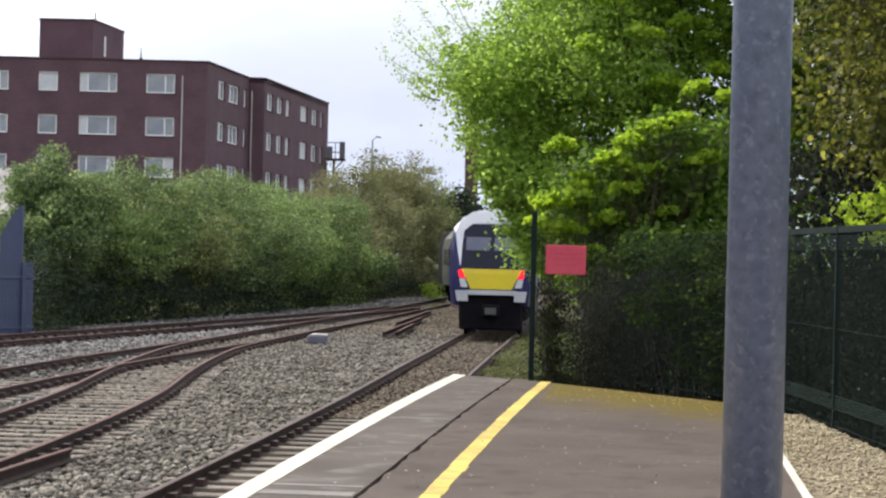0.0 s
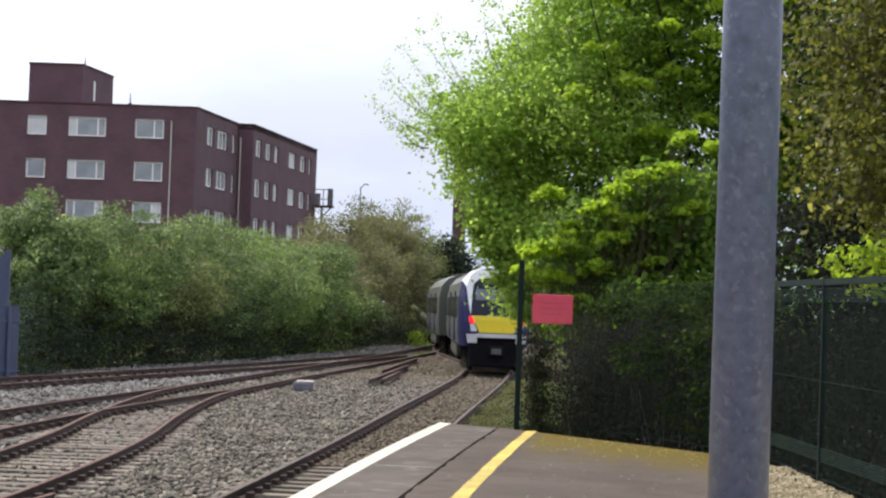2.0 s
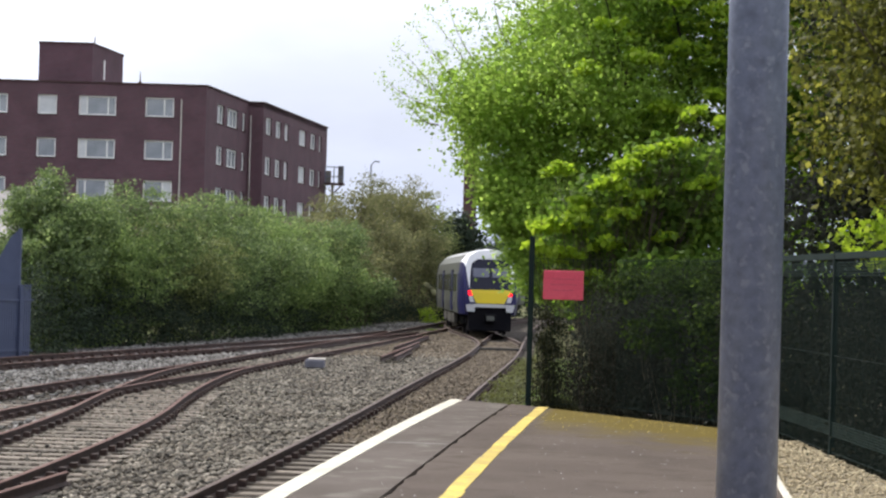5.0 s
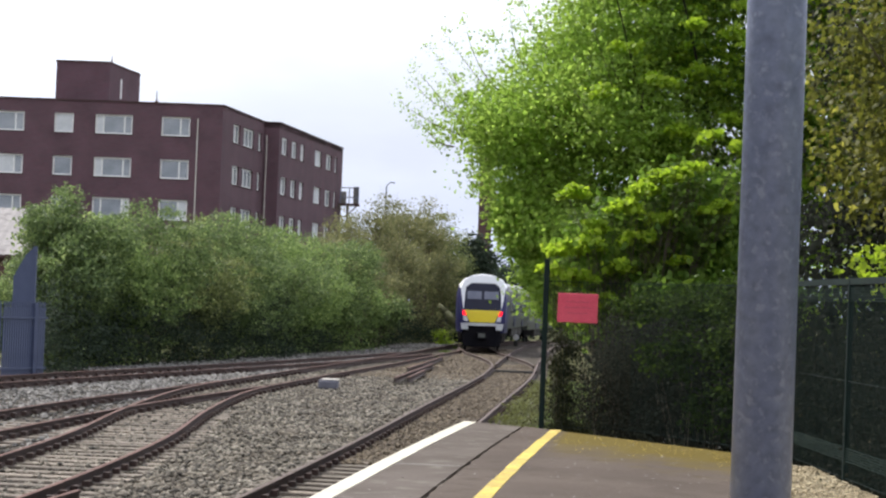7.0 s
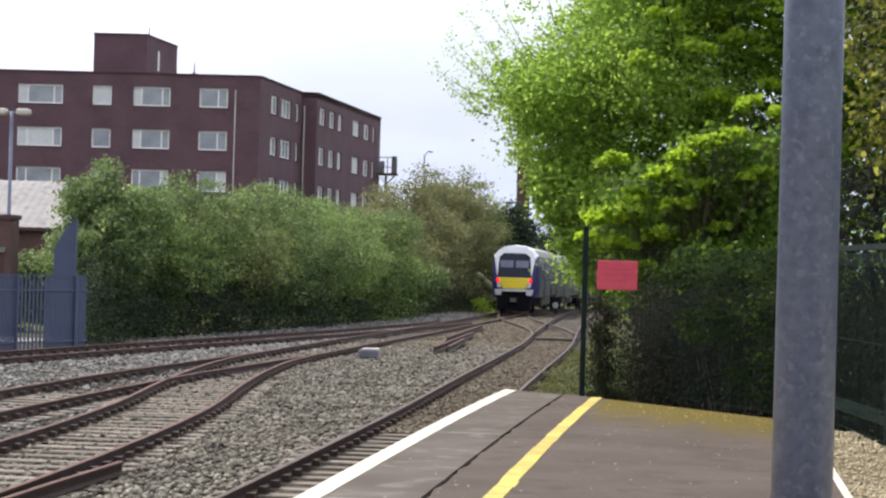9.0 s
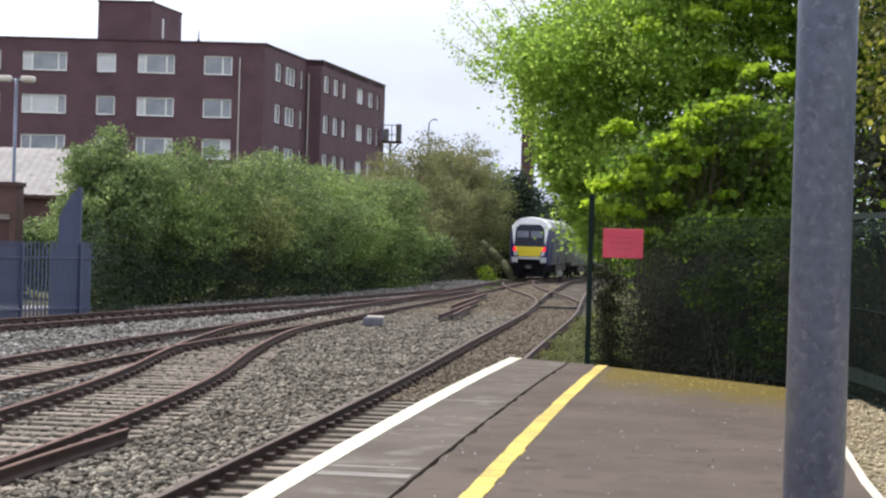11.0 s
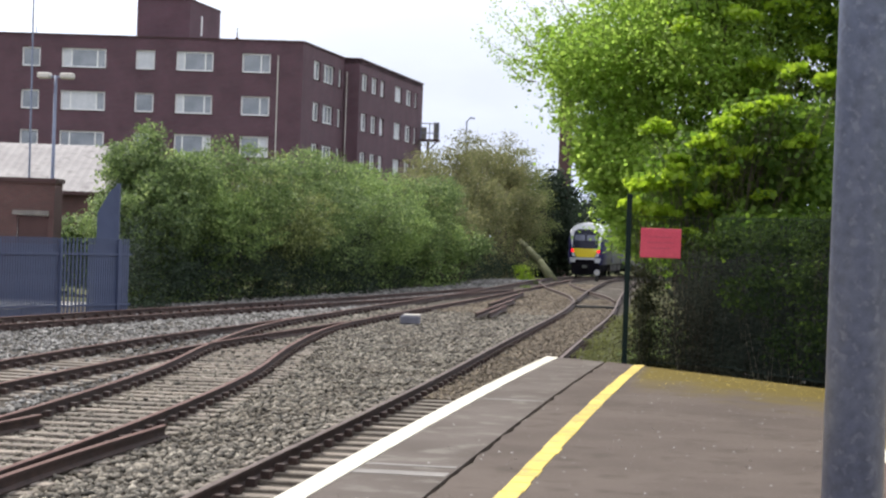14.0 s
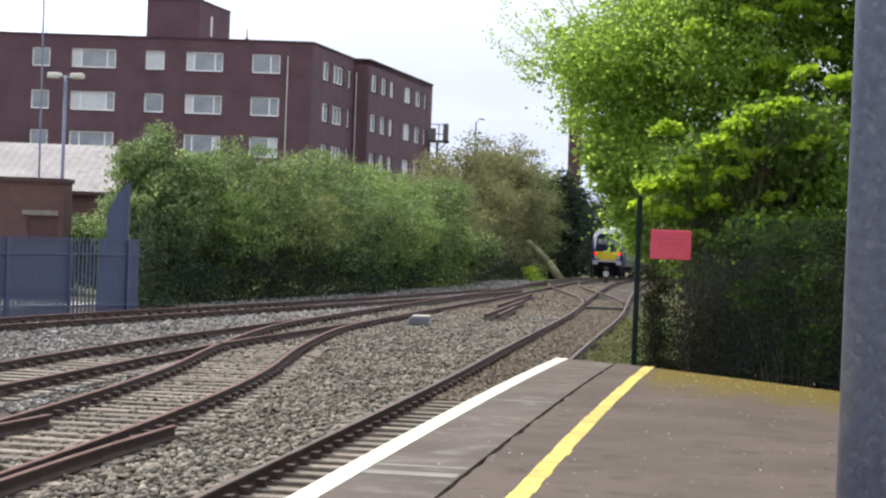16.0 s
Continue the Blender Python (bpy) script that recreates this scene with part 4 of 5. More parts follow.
# weeds at the foot of the post
plant("weed_clump", (0, 0, -0.25), [(float(along(LINE_A, y)) + 1.55 + 0.25 * math.sin(2.1 * y), y, 0.10 + 0.05 * math.sin(1.3 * y), 0.38, 0.7, 0.20 + 0.07 * math.sin(0.9 * y)) for y in np.arange(28.4, 70, 1.1)], 24000, 0.06, L_WEED, "low brown and green weeds along the running rail", "weeds", seed=43, tuft=0.12, shell=0.9)["kind"] = "stuff"
plant("weed_clump", (1.35, 30.6, -0.25), [(0.0, -1.6, 0.1, 0.35, 0.8, 0.3), (-0.05, 0, 0.15, 0.45, 1.2, 0.35), (0.3, 2.5, 0.15, 0.5, 1.5, 0.3), (0.55, 6, 0.15, 0.5, 2.0, 0.32), (1.1, 12, 0.2, 0.55, 4, 0.36), (2.0, 24, 0.2, 0.6, 6, 0.4)], 12000, 0.075, L_GRASS, "green weeds at the trackside beyond the platform", "weeds", seed=41, tuft=0.12, shell=0.9)

for i, (x, y, w) in enumerate(((-0.44, 108, 0.3), (0.7, 134, 0.5), (1.5, 141, 0.5), (-0.76, 94.6, 0.22), (0.1, 118, 0.25))):
    plant("weed_tuft", (x, y, -0.22), [(0, 0, 0.06, w, w * 2, 0.08), (w * 0.6, w, 0.04, w * 0.6, w, 0.07)], 320, 0.06, L_SUNNY if i in (1, 2) else L_GRASS, "tuft of yellow-green weeds between the tracks", "weeds", seed=160 + i, group="tufts between the tracks", tuft=0.08, shell=0.9, per=10)

# the hedge along the far track
def clumps(seed, r, h, n=9, low=0.55):
    """Lobes of an uneven shrub: wide above, drawn in below."""
    q = random.Random(seed)
    out = [(0, 0, h * 0.30, r * low, r * 0.8, h * 0.32)]
    for k in range(n):
        a, u = 6.283 * k / n + q.uniform(-0.4, 0.4), q.uniform(0.35, 0.82)
        s = q.uniform(0.38, 0.62) * r
        d = r * (0.72 if u > 0.5 else 0.6) * q.uniform(0.5, 1.1)
        out.append((d * math.cos(a), d * math.sin(a), h * u, s, s, s * q.uniform(0.7, 1.0)))
    out.append((q.uniform(-0.6, 0.6), 0, h * 0.9, 0.5 * r * q.uniform(0.5, 0.9), 0.8, h * 0.12))
    return out


# dark leaf strip added to stand for the hedge's shaded lower part
plant("hedge_shade_leaves", (0, 0, -0.4), [(float(along(HEDGE, y)) - (0.6 if y < 88 else 1.3) + 0.3 * math.sin(y * 1.7), y, 1.25 if y < 88 else 0.9, 1.0, 1.3, (1.8 + 0.6 * math.sin(y * 0.9) + 0.35 * math.sin(y * 0.37)) * (1.0 if y < 90 else 0.7)) for y in np.arange(63.5, 140, 1.6)], 60000, 0.095, L_FAR, "dark leaves added for the shade at the foot of the hedge", "undergrowth", seed=55, shell=0.8, tuft=0.25)["kind"] = "stuff"
HEDGE_KINDS = (L_HEDGE, L_HEDGE, L_HEDGE_PALE, L_HEDGE, L_HEDGE_OLIVE)
for i, (y, r, h) in enumerate(((67.6, 1.3, 4.4), (69.4, 1.45, 6.1), (72.0, 1.9, 5.3), (75.0, 2.2, 5.4), (79.3, 2.2, 5.7), (83.8, 2.3, 6.0), (88.8, 2.4, 6.0), (94, 2.4, 5.9), (99.5, 2.3, 5.6))):
    x = float(along(HEDGE, y)) - 1.75
    plant("hedge_shrub", (x, y, -0.4), clumps(300 + i, r * 1.25, h), 27000, 0.108, HEDGE_KINDS[i % 5], "dense grey-green shrub in the trackside hedge", "shrub", 0.05, seed=60 + i, group="hedge along the far track", tuft=0.19, shell=0.3)
for i, (y, off, r, h, mt) in enumerate(((103, -2.2, 2.2, 5.6, L_HEDGE_OLIVE), (108, -2.0, 2.2, 5.9, L_DULL), (113.5, -2.0, 2.2, 6.8, L_DULL), (119, -1.9, 2.5, 8.4, L_DULL), (125, -2.2, 2.7, 9.3, L_DULL), (131, -1.8, 2.6, 9.2, L_DULL), (137, -1.5, 2.6, 9.7, L_DULL), (144, -1.2, 2.4, 9.2, L_HEDGE_OLIVE), (105, -0.5, 1.4, 4.2, L_HEDGE_PALE), (111, -0.4, 1.3, 3.4, L_HEDGE), (100.5, -0.7, 1.3, 3.2, L_HEDGE_PALE))):
    x = float(along(HEDGE, y)) + off
    plant("budding_tree" if off < -1 else "hedge_shrub", (x, y, -0.4), clumps(400 + i, r, h, 10, 0.7), 15000 if off < -1 else 8000, 0.13, mt, "pale olive budding tree at the trackside" if off < -1 else "bright green shrub below the budding trees", "tree" if off < -1 else "shrub", 0.08, seed=90 + i, group="trees beyond the hedge", tuft=0.3)
# far trees take the same shade-darkened leaf
for i, (x, y, r, h) in enumerate(((0.8, 152, 1.45, 8.1), (0.6, 172, 3.2, 7.5), (4.5, 200, 5, 9), (-3, 160, 3, 8), (10, 195, 6, 9), (12.0, 150, 4, 9), (16, 165, 6, 12), (20, 210, 8, 13), (3.0, 230, 7, 9), (9.5, 128, 2.6, 5))):
    plant("dark_tree", (x, y, -0.4), [(0, 0, h * 0.35, r, r, h * 0.36), (0.5, 0, h * 0.7, r * 0.8, r, h * 0.3)], 7000, 0.3, L_FAR, "tree closing the line of track, coloured dark for shade", "tree", 0.12, seed=120 + i, group="far dark trees", tuft=0.5)
plant("sunlit_shrub", (-0.62, 130.6, -0.4), [(-0.05, 0, 0.45, 0.14, 0.3, 0.28), (-0.22, 0, 0.85, 0.10, 0.25, 0.25), (0.25, 0, 0.3, 0.22, 0.35, 0.12)], 420, 0.15, L_SUNNY, "small yellow-green shrub by the track, coloured bright as sunlit", "shrub", seed=140)
lg = thing("leaning_trunk", pose(0, 0, 0), "pale leaning tree trunk beside the track", "tree trunk")
bm = bmesh.new()
tube(bm, (1.2, 131, -0.3), (0.25, 131.5, 0.95), 0.30, 0.25, seg=10)
tube(bm, (0.25, 131.5, 0.95), (-0.55, 131.8, 1.75), 0.25, 0.20, seg=10)
tube(bm, (-0.55, 131.8, 1.75), (-1.0, 132, 2.2), 0.20, 0.12, seg=10)
part("trunk", bm, material("pale_mossy_bark", (0.11, 0.115, 0.055), (0.17, 0.17, 0.09), 2.0, 0.9, bump=0.6, fine=15, dist=0.03), lg, smooth=True)

# ---------------------------------------------------------------- red brick block
blk = thing("apartment_building", pose(0, 0, 0), "long flat-roofed red brick block with white-framed windows", "building")
CORNER, P1, P2, P3 = (-15.05, 131.0), (-13.5, 142.5), (-12.45, 142.6), (-9.33, 165.0)
ROOF = 14.22


def facade(parent, a, b, z0, z1, wins, mat, deep=0.14, panes=2, name="wall"):
    """A wall from a to b with real window openings (u0, u1, z0, z1, split, pale), each with its frame and panes."""
    dx, dy = b[0] - a[0], b[1] - a[1]
    length = math.hypot(dx, dy)
    m = Matrix.Translation((a[0], a[1], 0)) @ Matrix.Rotation(math.atan2(dy, dx), 4, "Z")
    us = sorted({0.0, length, *[w[0] for w in wins], *[w[1] for w in wins]})
    zs = sorted({z0, z1, *[w[2] for w in wins], *[w[3] for w in wins]})
    bm = bmesh.new()
    for i in range(len(us) - 1):
        for j in range(len(zs) - 1):
            uc, zc = (us[i] + us[i + 1]) / 2, (zs[j] + zs[j + 1]) / 2
            if any(w[0] < uc < w[1] and w[2] < zc < w[3] for w in wins):
                continue
            bm.faces.new([bm.verts.new(v) for v in ((us[i], 0, zs[j]), (us[i + 1], 0, zs[j]), (us[i + 1], 0, zs[j + 1]), (us[i], 0, zs[j + 1]))])
    for u0, u1, w0, w1, *_ in wins:
        for q in (((u0, 0, w0), (u1, 0, w0), (u1, deep * 2, w0), (u0, deep * 2, w0)), ((u0, 0, w1), (u0, deep * 2, w1), (u1, deep * 2, w1), (u1, 0, w1)),
                  ((u0, 0, w0), (u0, deep * 2, w0), (u0, deep * 2, w1), (u0, 0, w1)), ((u1, 0, w0), (u1, 0, w1), (u1, deep * 2, w1), (u1, deep * 2, w0))):
            bm.faces.new([bm.verts.new(v) for v in q])
    bmesh.ops.remove_doubles(bm, verts=bm.verts, dist=0.001)
    me = bpy.data.meshes.new(name)
    bm.to_mesh(me)
    bm.free()
    me.materials.append(mat)
    w_ob = new(name, me)
    w_ob.parent = parent
    w_ob.matrix_local = m
    for u0, u1, w0, w1, splits, blind in wins:
        win = new("window")
        win.parent = parent
        win.matrix_local = m @ Matrix.Translation((u0, deep, w0))
        w, h = u1 - u0, w1 - w0
        f = bmesh.new()
        e = 0.10
        for d in ((0, w, 0, e), (0, w, h - e, h), (0, e, e, h - e), (w - e, w, e, h - e)):
            box(f, d[0], d[1], -0.03, 0.05, d[2], d[3])
        cuts = [0.0] + [w * s for s in splits] + [w]
        for s in cuts[1:-1]:
            box(f, s - 0.045, s + 0.045, -0.03, 0.05, e, h - e)
        part("window_frame", f, WHITE_FRAME, win)
        for s0, s1, bl in zip(cuts[:-1], cuts[1:], blind):
            box_part("pane", (s0 + 0.03, s1 - 0.03, 0.02, 0.03, e, h - e), PALE_MATT if bl else GLASS, win)
        s = bmesh.new()
        box(s, -0.06, w + 0.06, -deep - 0.04, -0.03, -0.06, 0.0)
        part("window_sill", s, COPING, win)
    return w_ob


LEFT_X = -46.0


def U(x):
    return x - LEFT_X


front = []
for row, (zt, zb) in enumerate(((13.40, 12.18), (10.70, 9.48), (8.17, 6.86), (5.4, 4.2))):
    front += [(U(-18.9), U(-17.08), zb, zt, (0.66, ), (0, 0) if row != 2 else (0, 1)),
              (U(-23.08), U(-20.72), zb, zt, (0.22, 0.78), (1, 0, 0) if row < 2 else (0, 0, 1)),
              (U(-25.67), U(-24.45), zb, zt, (), (row == 0,)),
              (U(-30.40), U(-27.55), zb, zt, (0.22, 0.8), (row < 2, row == 1, 0)),
              (U(-32.93), U(-31.76), zb, zt, (), (0,)),
              (U(-37.5), U(-35.1), zb, zt, (0.22, 0.78), (1, 0, 0)), (U(-41.5), U(-39.7), zb, zt, (0.66,), (0, 0))]
facade(blk, (LEFT_X, 131.0), CORNER, -1.0, ROOF, front, BRICK)
# panes flagged 1 on both side walls are pale for mirrored sky
side1 = []
for zt, zb in ((13.36, 12.14), (10.68, 9.46), (8.0, 6.8), (5.3, 4.1)):
    side1 += [(2.95, 4.75, zb, zt, (0.52,), (1, 0)), (5.65, 8.7, zb, zt, (0.3, 0.64), (0, 0, 0)), (9.95, 10.95, zb, zt, (), (0,))]
facade(blk, CORNER, P1, -1.0, ROOF, side1, BRICK)
facade(blk, P1, P2, -1.0, ROOF, [], BRICK)
side2 = []
for zt, zb in ((13.32, 12.14), (10.6, 9.36), (7.9, 6.7), (5.2, 4.0)):
    side2 += [(0.88, 2.7, zb, zt, (0.55,), (1, 0)), (4.05, 5.8, zb, zt, (0.55,), (1, 0)), (6.95, 8.3, zb, zt, (0.5,), (0, 1)), (12.0, 14.5, zb, zt, (0.55,), (1, 1)), (16.2, 18.25, zb, zt, (0.5,), (1, 0)), (19.5, 20.5, zb, zt, (), (0,))]
facade(blk, P2, P3, -1.0, ROOF, side2, BRICK)
facade(blk, P3, (-40.0, 166.0), -1.0, ROOF, [], BRICK, name="wall")
facade(blk, (-46.0, 160.0), (-46.0, 131.0), -1.0, ROOF, [], BRICK, name="wall")
part("roof", prism(bmesh.new(), [(LEFT_X, 131.05), (CORNER[0], 131.05), P1, P2, P3, (-40.0, 166.0), (-46, 160)], ROOF - 0.35, ROOF - 0.02), COPING, blk, "flat dark roof")
bm = bmesh.new()
ring = [(LEFT_X - 0.08, 130.92), (CORNER[0] + 0.08, 130.92), (P1[0] + 0.08, P1[1] - 0.1), (P2[0] + 0.08, P2[1] - 0.1), (P3[0] + 0.08, P3[1])]
for a, b in zip(ring[:-1], ring[1:]):
    ang = math.atan2(b[1] - a[1], b[0] - a[0])
    box(bm, 0, math.hypot(b[0] - a[0], b[1] - a[1]), 0, 0.3, ROOF - 0.02, ROOF + 0.06, m=Matrix.Translation((a[0], a[1], 0)) @ Matrix.Rotation(ang, 4, "Z"))
part("parapet_coping", bm, COPING, blk)
part("stair_tower", prism(bmesh.new(), [(-26.65, 136), (-23.15, 136), (-22.24, 143.0), (-26.65, 143.0)], ROOF - 0.3, 17.15), BRICK, blk, "square brick tower on the roof")
part("tower_cap", prism(bmesh.new(), [(-26.7, 135.95), (-23.11, 135.95), (-22.2, 143.05), (-26.7, 143.05)], 17.15, 17.28), COPING, blk)
box_part("tower_window", (-0.15, 0.15, -0.05, 0.02, 0, 1.3), WHITE_FRAME, blk, m=pose(-22.82, 138.6, 15.1, 0, 0, 82.6))
for x0, y0, x1, y1 in ((-16.6, 130.9, -16.6, 130.9), (-13.3, 142.42, -13.3, 142.42)):
    bm = bmesh.new()
    tube(bm, (x0, y0, -0.4), (x1, y1, ROOF - 0.9), 0.045, seg=8)
    part("drain_pipe", bm, LINTEL, blk, "pale drain pipe")
bm = bmesh.new()
tube(bm, (-20.0, 136, ROOF - 0.1), (-20.0, 136, ROOF + 0.6), 0.26, 0.10)
tube(bm, (-20.0, 136, ROOF + 0.4), (-20.0, 136, ROOF + 1.25), 0.05, 0.02)
part("roof_vent", bm, COPING, blk)
bm = bmesh.new()
tube(bm, (-23.1, 136.4, 17.2), (-23.1, 136.4, 17.75), 0.05, 0.025, seg=6)
part("tower_aerial", bm, COPING, blk)
bm = bmesh.new()
tube(bm, (-33.3, 136, ROOF - 0.1), (-33.3, 136, ROOF + 1.0), 0.05, 0.02)
box(bm, -33.6, -32.9, 135.9, 136.1, ROOF - 0.1, ROOF + 0.35)
part("roof_aerial", bm, GALV, blk)
# steel escape stair at the far end
esc = new("escape_stair")
esc.parent = blk
part("landing", box(bmesh.new(), -9.4, -7.85, 163.4, 165.2, 9.68, 9.82), COPING, esc)
bm = bmesh.new()
for x in (-9.3, -8.62, -7.9):
    tube(bm, (x, 163.45, 9.8), (x, 163.45, 11.1), 0.04, seg=6)
for z in (10.3, 11.05):
    tube(bm, (-9.35, 163.45, z), (-7.88, 163.45, z), 0.04, seg=6)
part("railing", bm, GALV, esc)
box_part("screen", (-8.3, -7.88, 163.5, 163.54, 9.82, 11.15), LINTEL_WORN, esc)
box_part("screen", (-9.3, -8.85, 163.5, 163.54, 9.82, 10.75), LINTEL_WORN, esc)
bm = bmesh.new()
tube(bm, (-8.75, 164, -1.0), (-8.75, 164, 9.68), 0.09, seg=8)
tube(bm, (-8.75, 164, 8.9), (-8.0, 164, 9.7), 0.06, seg=6)
part("post", bm, COPING, esc)

sl = thing("street_lamp", pose(-5.25, 150, -0.4), "far thin grey street lamp above the trees", "street lamp")
bm = bmesh.new()
tube(bm, (0, 0, 0), (0, 0, 11.0), 0.07, 0.05, seg=8)
part("post", bm, GALV, sl)
bm = bmesh.new()
tube(bm, (0, 0, 10.95), (0.25, 0, 11.25), 0.035, seg=6)
tube(bm, (0.25, 0, 11.25), (0.6, 0, 11.2), 0.06, 0.05, seg=6)
part("lamp_arm", bm, GALV, sl)

# far brick tower behind the trees
ft = thing("brick_tower", pose(2.42, 187, -1.1), "tall narrow dark brick tower far behind the trees", "tower")
box_part("shaft", (-0.62, 0.55, -0.6, 0.8, 0, 16.2), BRICK_DARK, ft)
box_part("cap", (-0.77, 0.7, -0.75, 0.95, 16.2, 16.5), COPING, ft)

# ---------------------------------------------------------------- depot corner: fence, hut, shed, lamp
FA, FB = (-16.6, 49.5), (-11.75, 60.4)
fdir = math.degrees(math.atan2(FB[1] - FA[1], FB[0] - FA[0]))
flen = math.hypot(FB[0] - FA[0], FB[1] - FA[1])
pale_bm = box(bmesh.new(), -0.036, 0.036, -0.012, 0.012, 0, 2.1)
for s in (-1, 0, 1):
    box(pale_bm, s * 0.026 - 0.008, s * 0.026 + 0.008, -0.006, 0.006, 2.1, 2.28)
pale_me = bpy.data.meshes.new("pale")
pale_bm.to_mesh(pale_me)
pale_bm.free()
pale_me.materials.append(FENCE_BLUE)
fpos = -8.0
while fpos < flen - 0.1:
    ln = min(2.75, flen - fpos)
    f = thing("palisade_fence_panel", Matrix.Translation((FA[0], FA[1], -0.35)) @ Matrix.Rotation(radians(fdir), 4, "Z") @ Matrix.Translation((fpos, 0, 0)), "blue-grey steel palisade fence panel", "fence", "palisade fence")
    box_part("post", (-0.05, 0.05, -0.05, 0.05, 0, 2.3), FENCE_BLUE, f)
    for z in (0.4, 1.85):
        box_part("rail", (0.05, ln - 0.05, -0.02, 0.03, z, z + 0.05), FENCE_BLUE, f)
    u = 0.1
    while u < ln - 0.04:
        p = new("pale", pale_me)
        p.parent = f
        p.matrix_local = pose(u, 0.045, 0.05)
        u += 0.18 if 8.3 < fpos + u < 9.8 else 0.11
    fpos += ln
wing = thing("fence_wing", pose(-12.45, 61.2, -0.4), "tall blue-grey steel fence wing with a sloping top", "fence")
bm = bmesh.new()
lo = [(-0.54, 0, 0), (0.02, 0, 0), (0.02, 0, 3.95), (-0.2, 0, 3.75), (-0.54, 0, 3.1)]
va = [bm.verts.new(v) for v in lo]
vb = [bm.verts.new((x, 0.08, z)) for x, y, z in lo]
bm.faces.new(va)
bm.faces.new(vb[::-1])
for i in range(5):
    bm.faces.new((va[i], vb[i], vb[(i + 1) % 5], va[(i + 1) % 5]))
part("panel", bm, FENCE_BLUE, wing)
box_part("post", (0.02, 0.12, -0.04, 0.12, 0, 4.0), FENCE_BLUE, wing)

tagged(box_part("yard", (-34, -12.9, 61.5, 71.5, -0.5, -0.34), LINTEL), "pale concrete yard behind the palisade fence", "yard", kind="structure")
hut = thing("brick_hut", pose(-19.4, 72, -0.4), "low flat-roofed brown brick hut behind the fence", "hut")
facade(hut, (-6.0, 0.0), (2.6, 0.0), 0, 4.15, [(7.3, 8.4, 0.05, 3.0, (), (0,))], BRICK_DARK)
box_part("door", (1.32, 2.38, 0.08, 0.12, 0.05, 2.98), COPING, hut, "dark plank door")
box_part("side_wall", (2.4, 2.6, 0.002, 1.2, 0, 4.15), BRICK_DARK, hut)
box_part("roof", (-6.2, 2.66, -0.12, 1.3, 4.15, 4.3), COPING, hut)
box_part("back_wall", (-6.0, 2.4, 1.0, 1.2, 0, 4.15), BRICK_DARK, hut)
box_part("lintel", (1.15, 2.42, -0.06, -0.005, 3.0, 3.17), LINTEL_WORN, hut)

for k, (x, y, w) in enumerate(((-11.35, 60.75, 0.16), (-11.05, 60.9, 0.12), (-10.75, 60.85, 0.1))):
    scrap = thing("litter_scrap", pose(x, y, -0.22, 0, 8, 35 * k), "crumpled white litter at the foot of the hedge", "litter", "scraps of litter")
    bm = bmesh.new()
    bmesh.ops.create_icosphere(bm, subdivisions=2, radius=w)
    for v in bm.verts:
        v.co *= 1 + 0.45 * noise.noise(v.co * 11 + Vector((k, 0, 0)))
        v.co.z *= 0.6
    part("wrapper", bm, PALE_MATT, scrap)
shed = thing("long_shed", pose(-19.7, 95, -0.4), "long shed with a weathered grey sheet roof", "shed")
box_part("wall", (-30, 0.0, 0.3, 12, 0, 4.3), BRICK_DARK, shed)
bm = bmesh.new()
n = 150
rows = [[bm.verts.new((-30 + 30.2 * i / n, y, z + 0.025 * (i % 2))) for i in range(n + 1)] for y, z in ((0, 4.2), (6, 6.55), (12.3, 4.1))]
for a, c in zip(rows[:-1], rows[1:]):
    for i in range(n):
        bm.faces.new((a[i], a[i + 1], c[i + 1], c[i]))
part("roof", bm, SHEET_ROOF, shed)
box_part("gutter", (-30, 0.2, -0.12, 0.0, 4.05, 4.2), COPING, shed)
plant("hedge_shrub", (-18.3, 80, -0.4), [(0, 0, 1.5, 1.2, 1.0, 1.6), (1.2, 0, 1.7, 1.1, 1.0, 1.6)], 8000, 0.15, L_HEDGE, "green shrub between the shed and the fence", "shrub", 0.05, seed=77)

lp = thing("twin_lamp_post", pose(-17.6, 75, -0.4), "slim grey steel post with two floodlight heads", "lamp post")
bm = bmesh.new()
tube(bm, (0, 0, 0), (0, 0, 8.1), 0.08, 0.06, seg=10)
part("post", bm, GALV, lp, smooth=True)
bm = bmesh.new()
tube(bm, (-0.5, 0, 8.05), (0.5, 0, 8.05), 0.035, seg=8)
part("cross_arm", bm, GALV, lp)
for sx in (-0.42, 0.42):
    h = part("lamp_head", box(bmesh.new(), sx - 0.24, sx + 0.24, -0.2, 0.25, 7.98, 8.2, bevel=0.05), LINTEL, lp, "pale floodlight head")
rp = thing("radio_mast", pose(-19.65, 80, -0.4), "very thin grey mast standing behind the fence", "mast")
bm = bmesh.new()
tube(bm, (0, 0, 0), (-0.1, 0, 13), 0.05, 0.03, seg=8)
part("mast", bm, GALV, rp)


# ---------------------------------------------------------------- train
def ring_profile(w, zt, zb=0.95, side=2.75):
    h = w / 2
    pts = [(-h * 0.96, zb), (-h, zb + 0.5), (-h, side)]
    for k in range(1, 8):
        a = math.pi * k / 8
        pts.append((-h * math.cos(a), side + (zt - side) * math.sin(a) ** 0.8))
    pts += [(h, side), (h, zb + 0.5), (h * 0.96, zb)]
    return pts


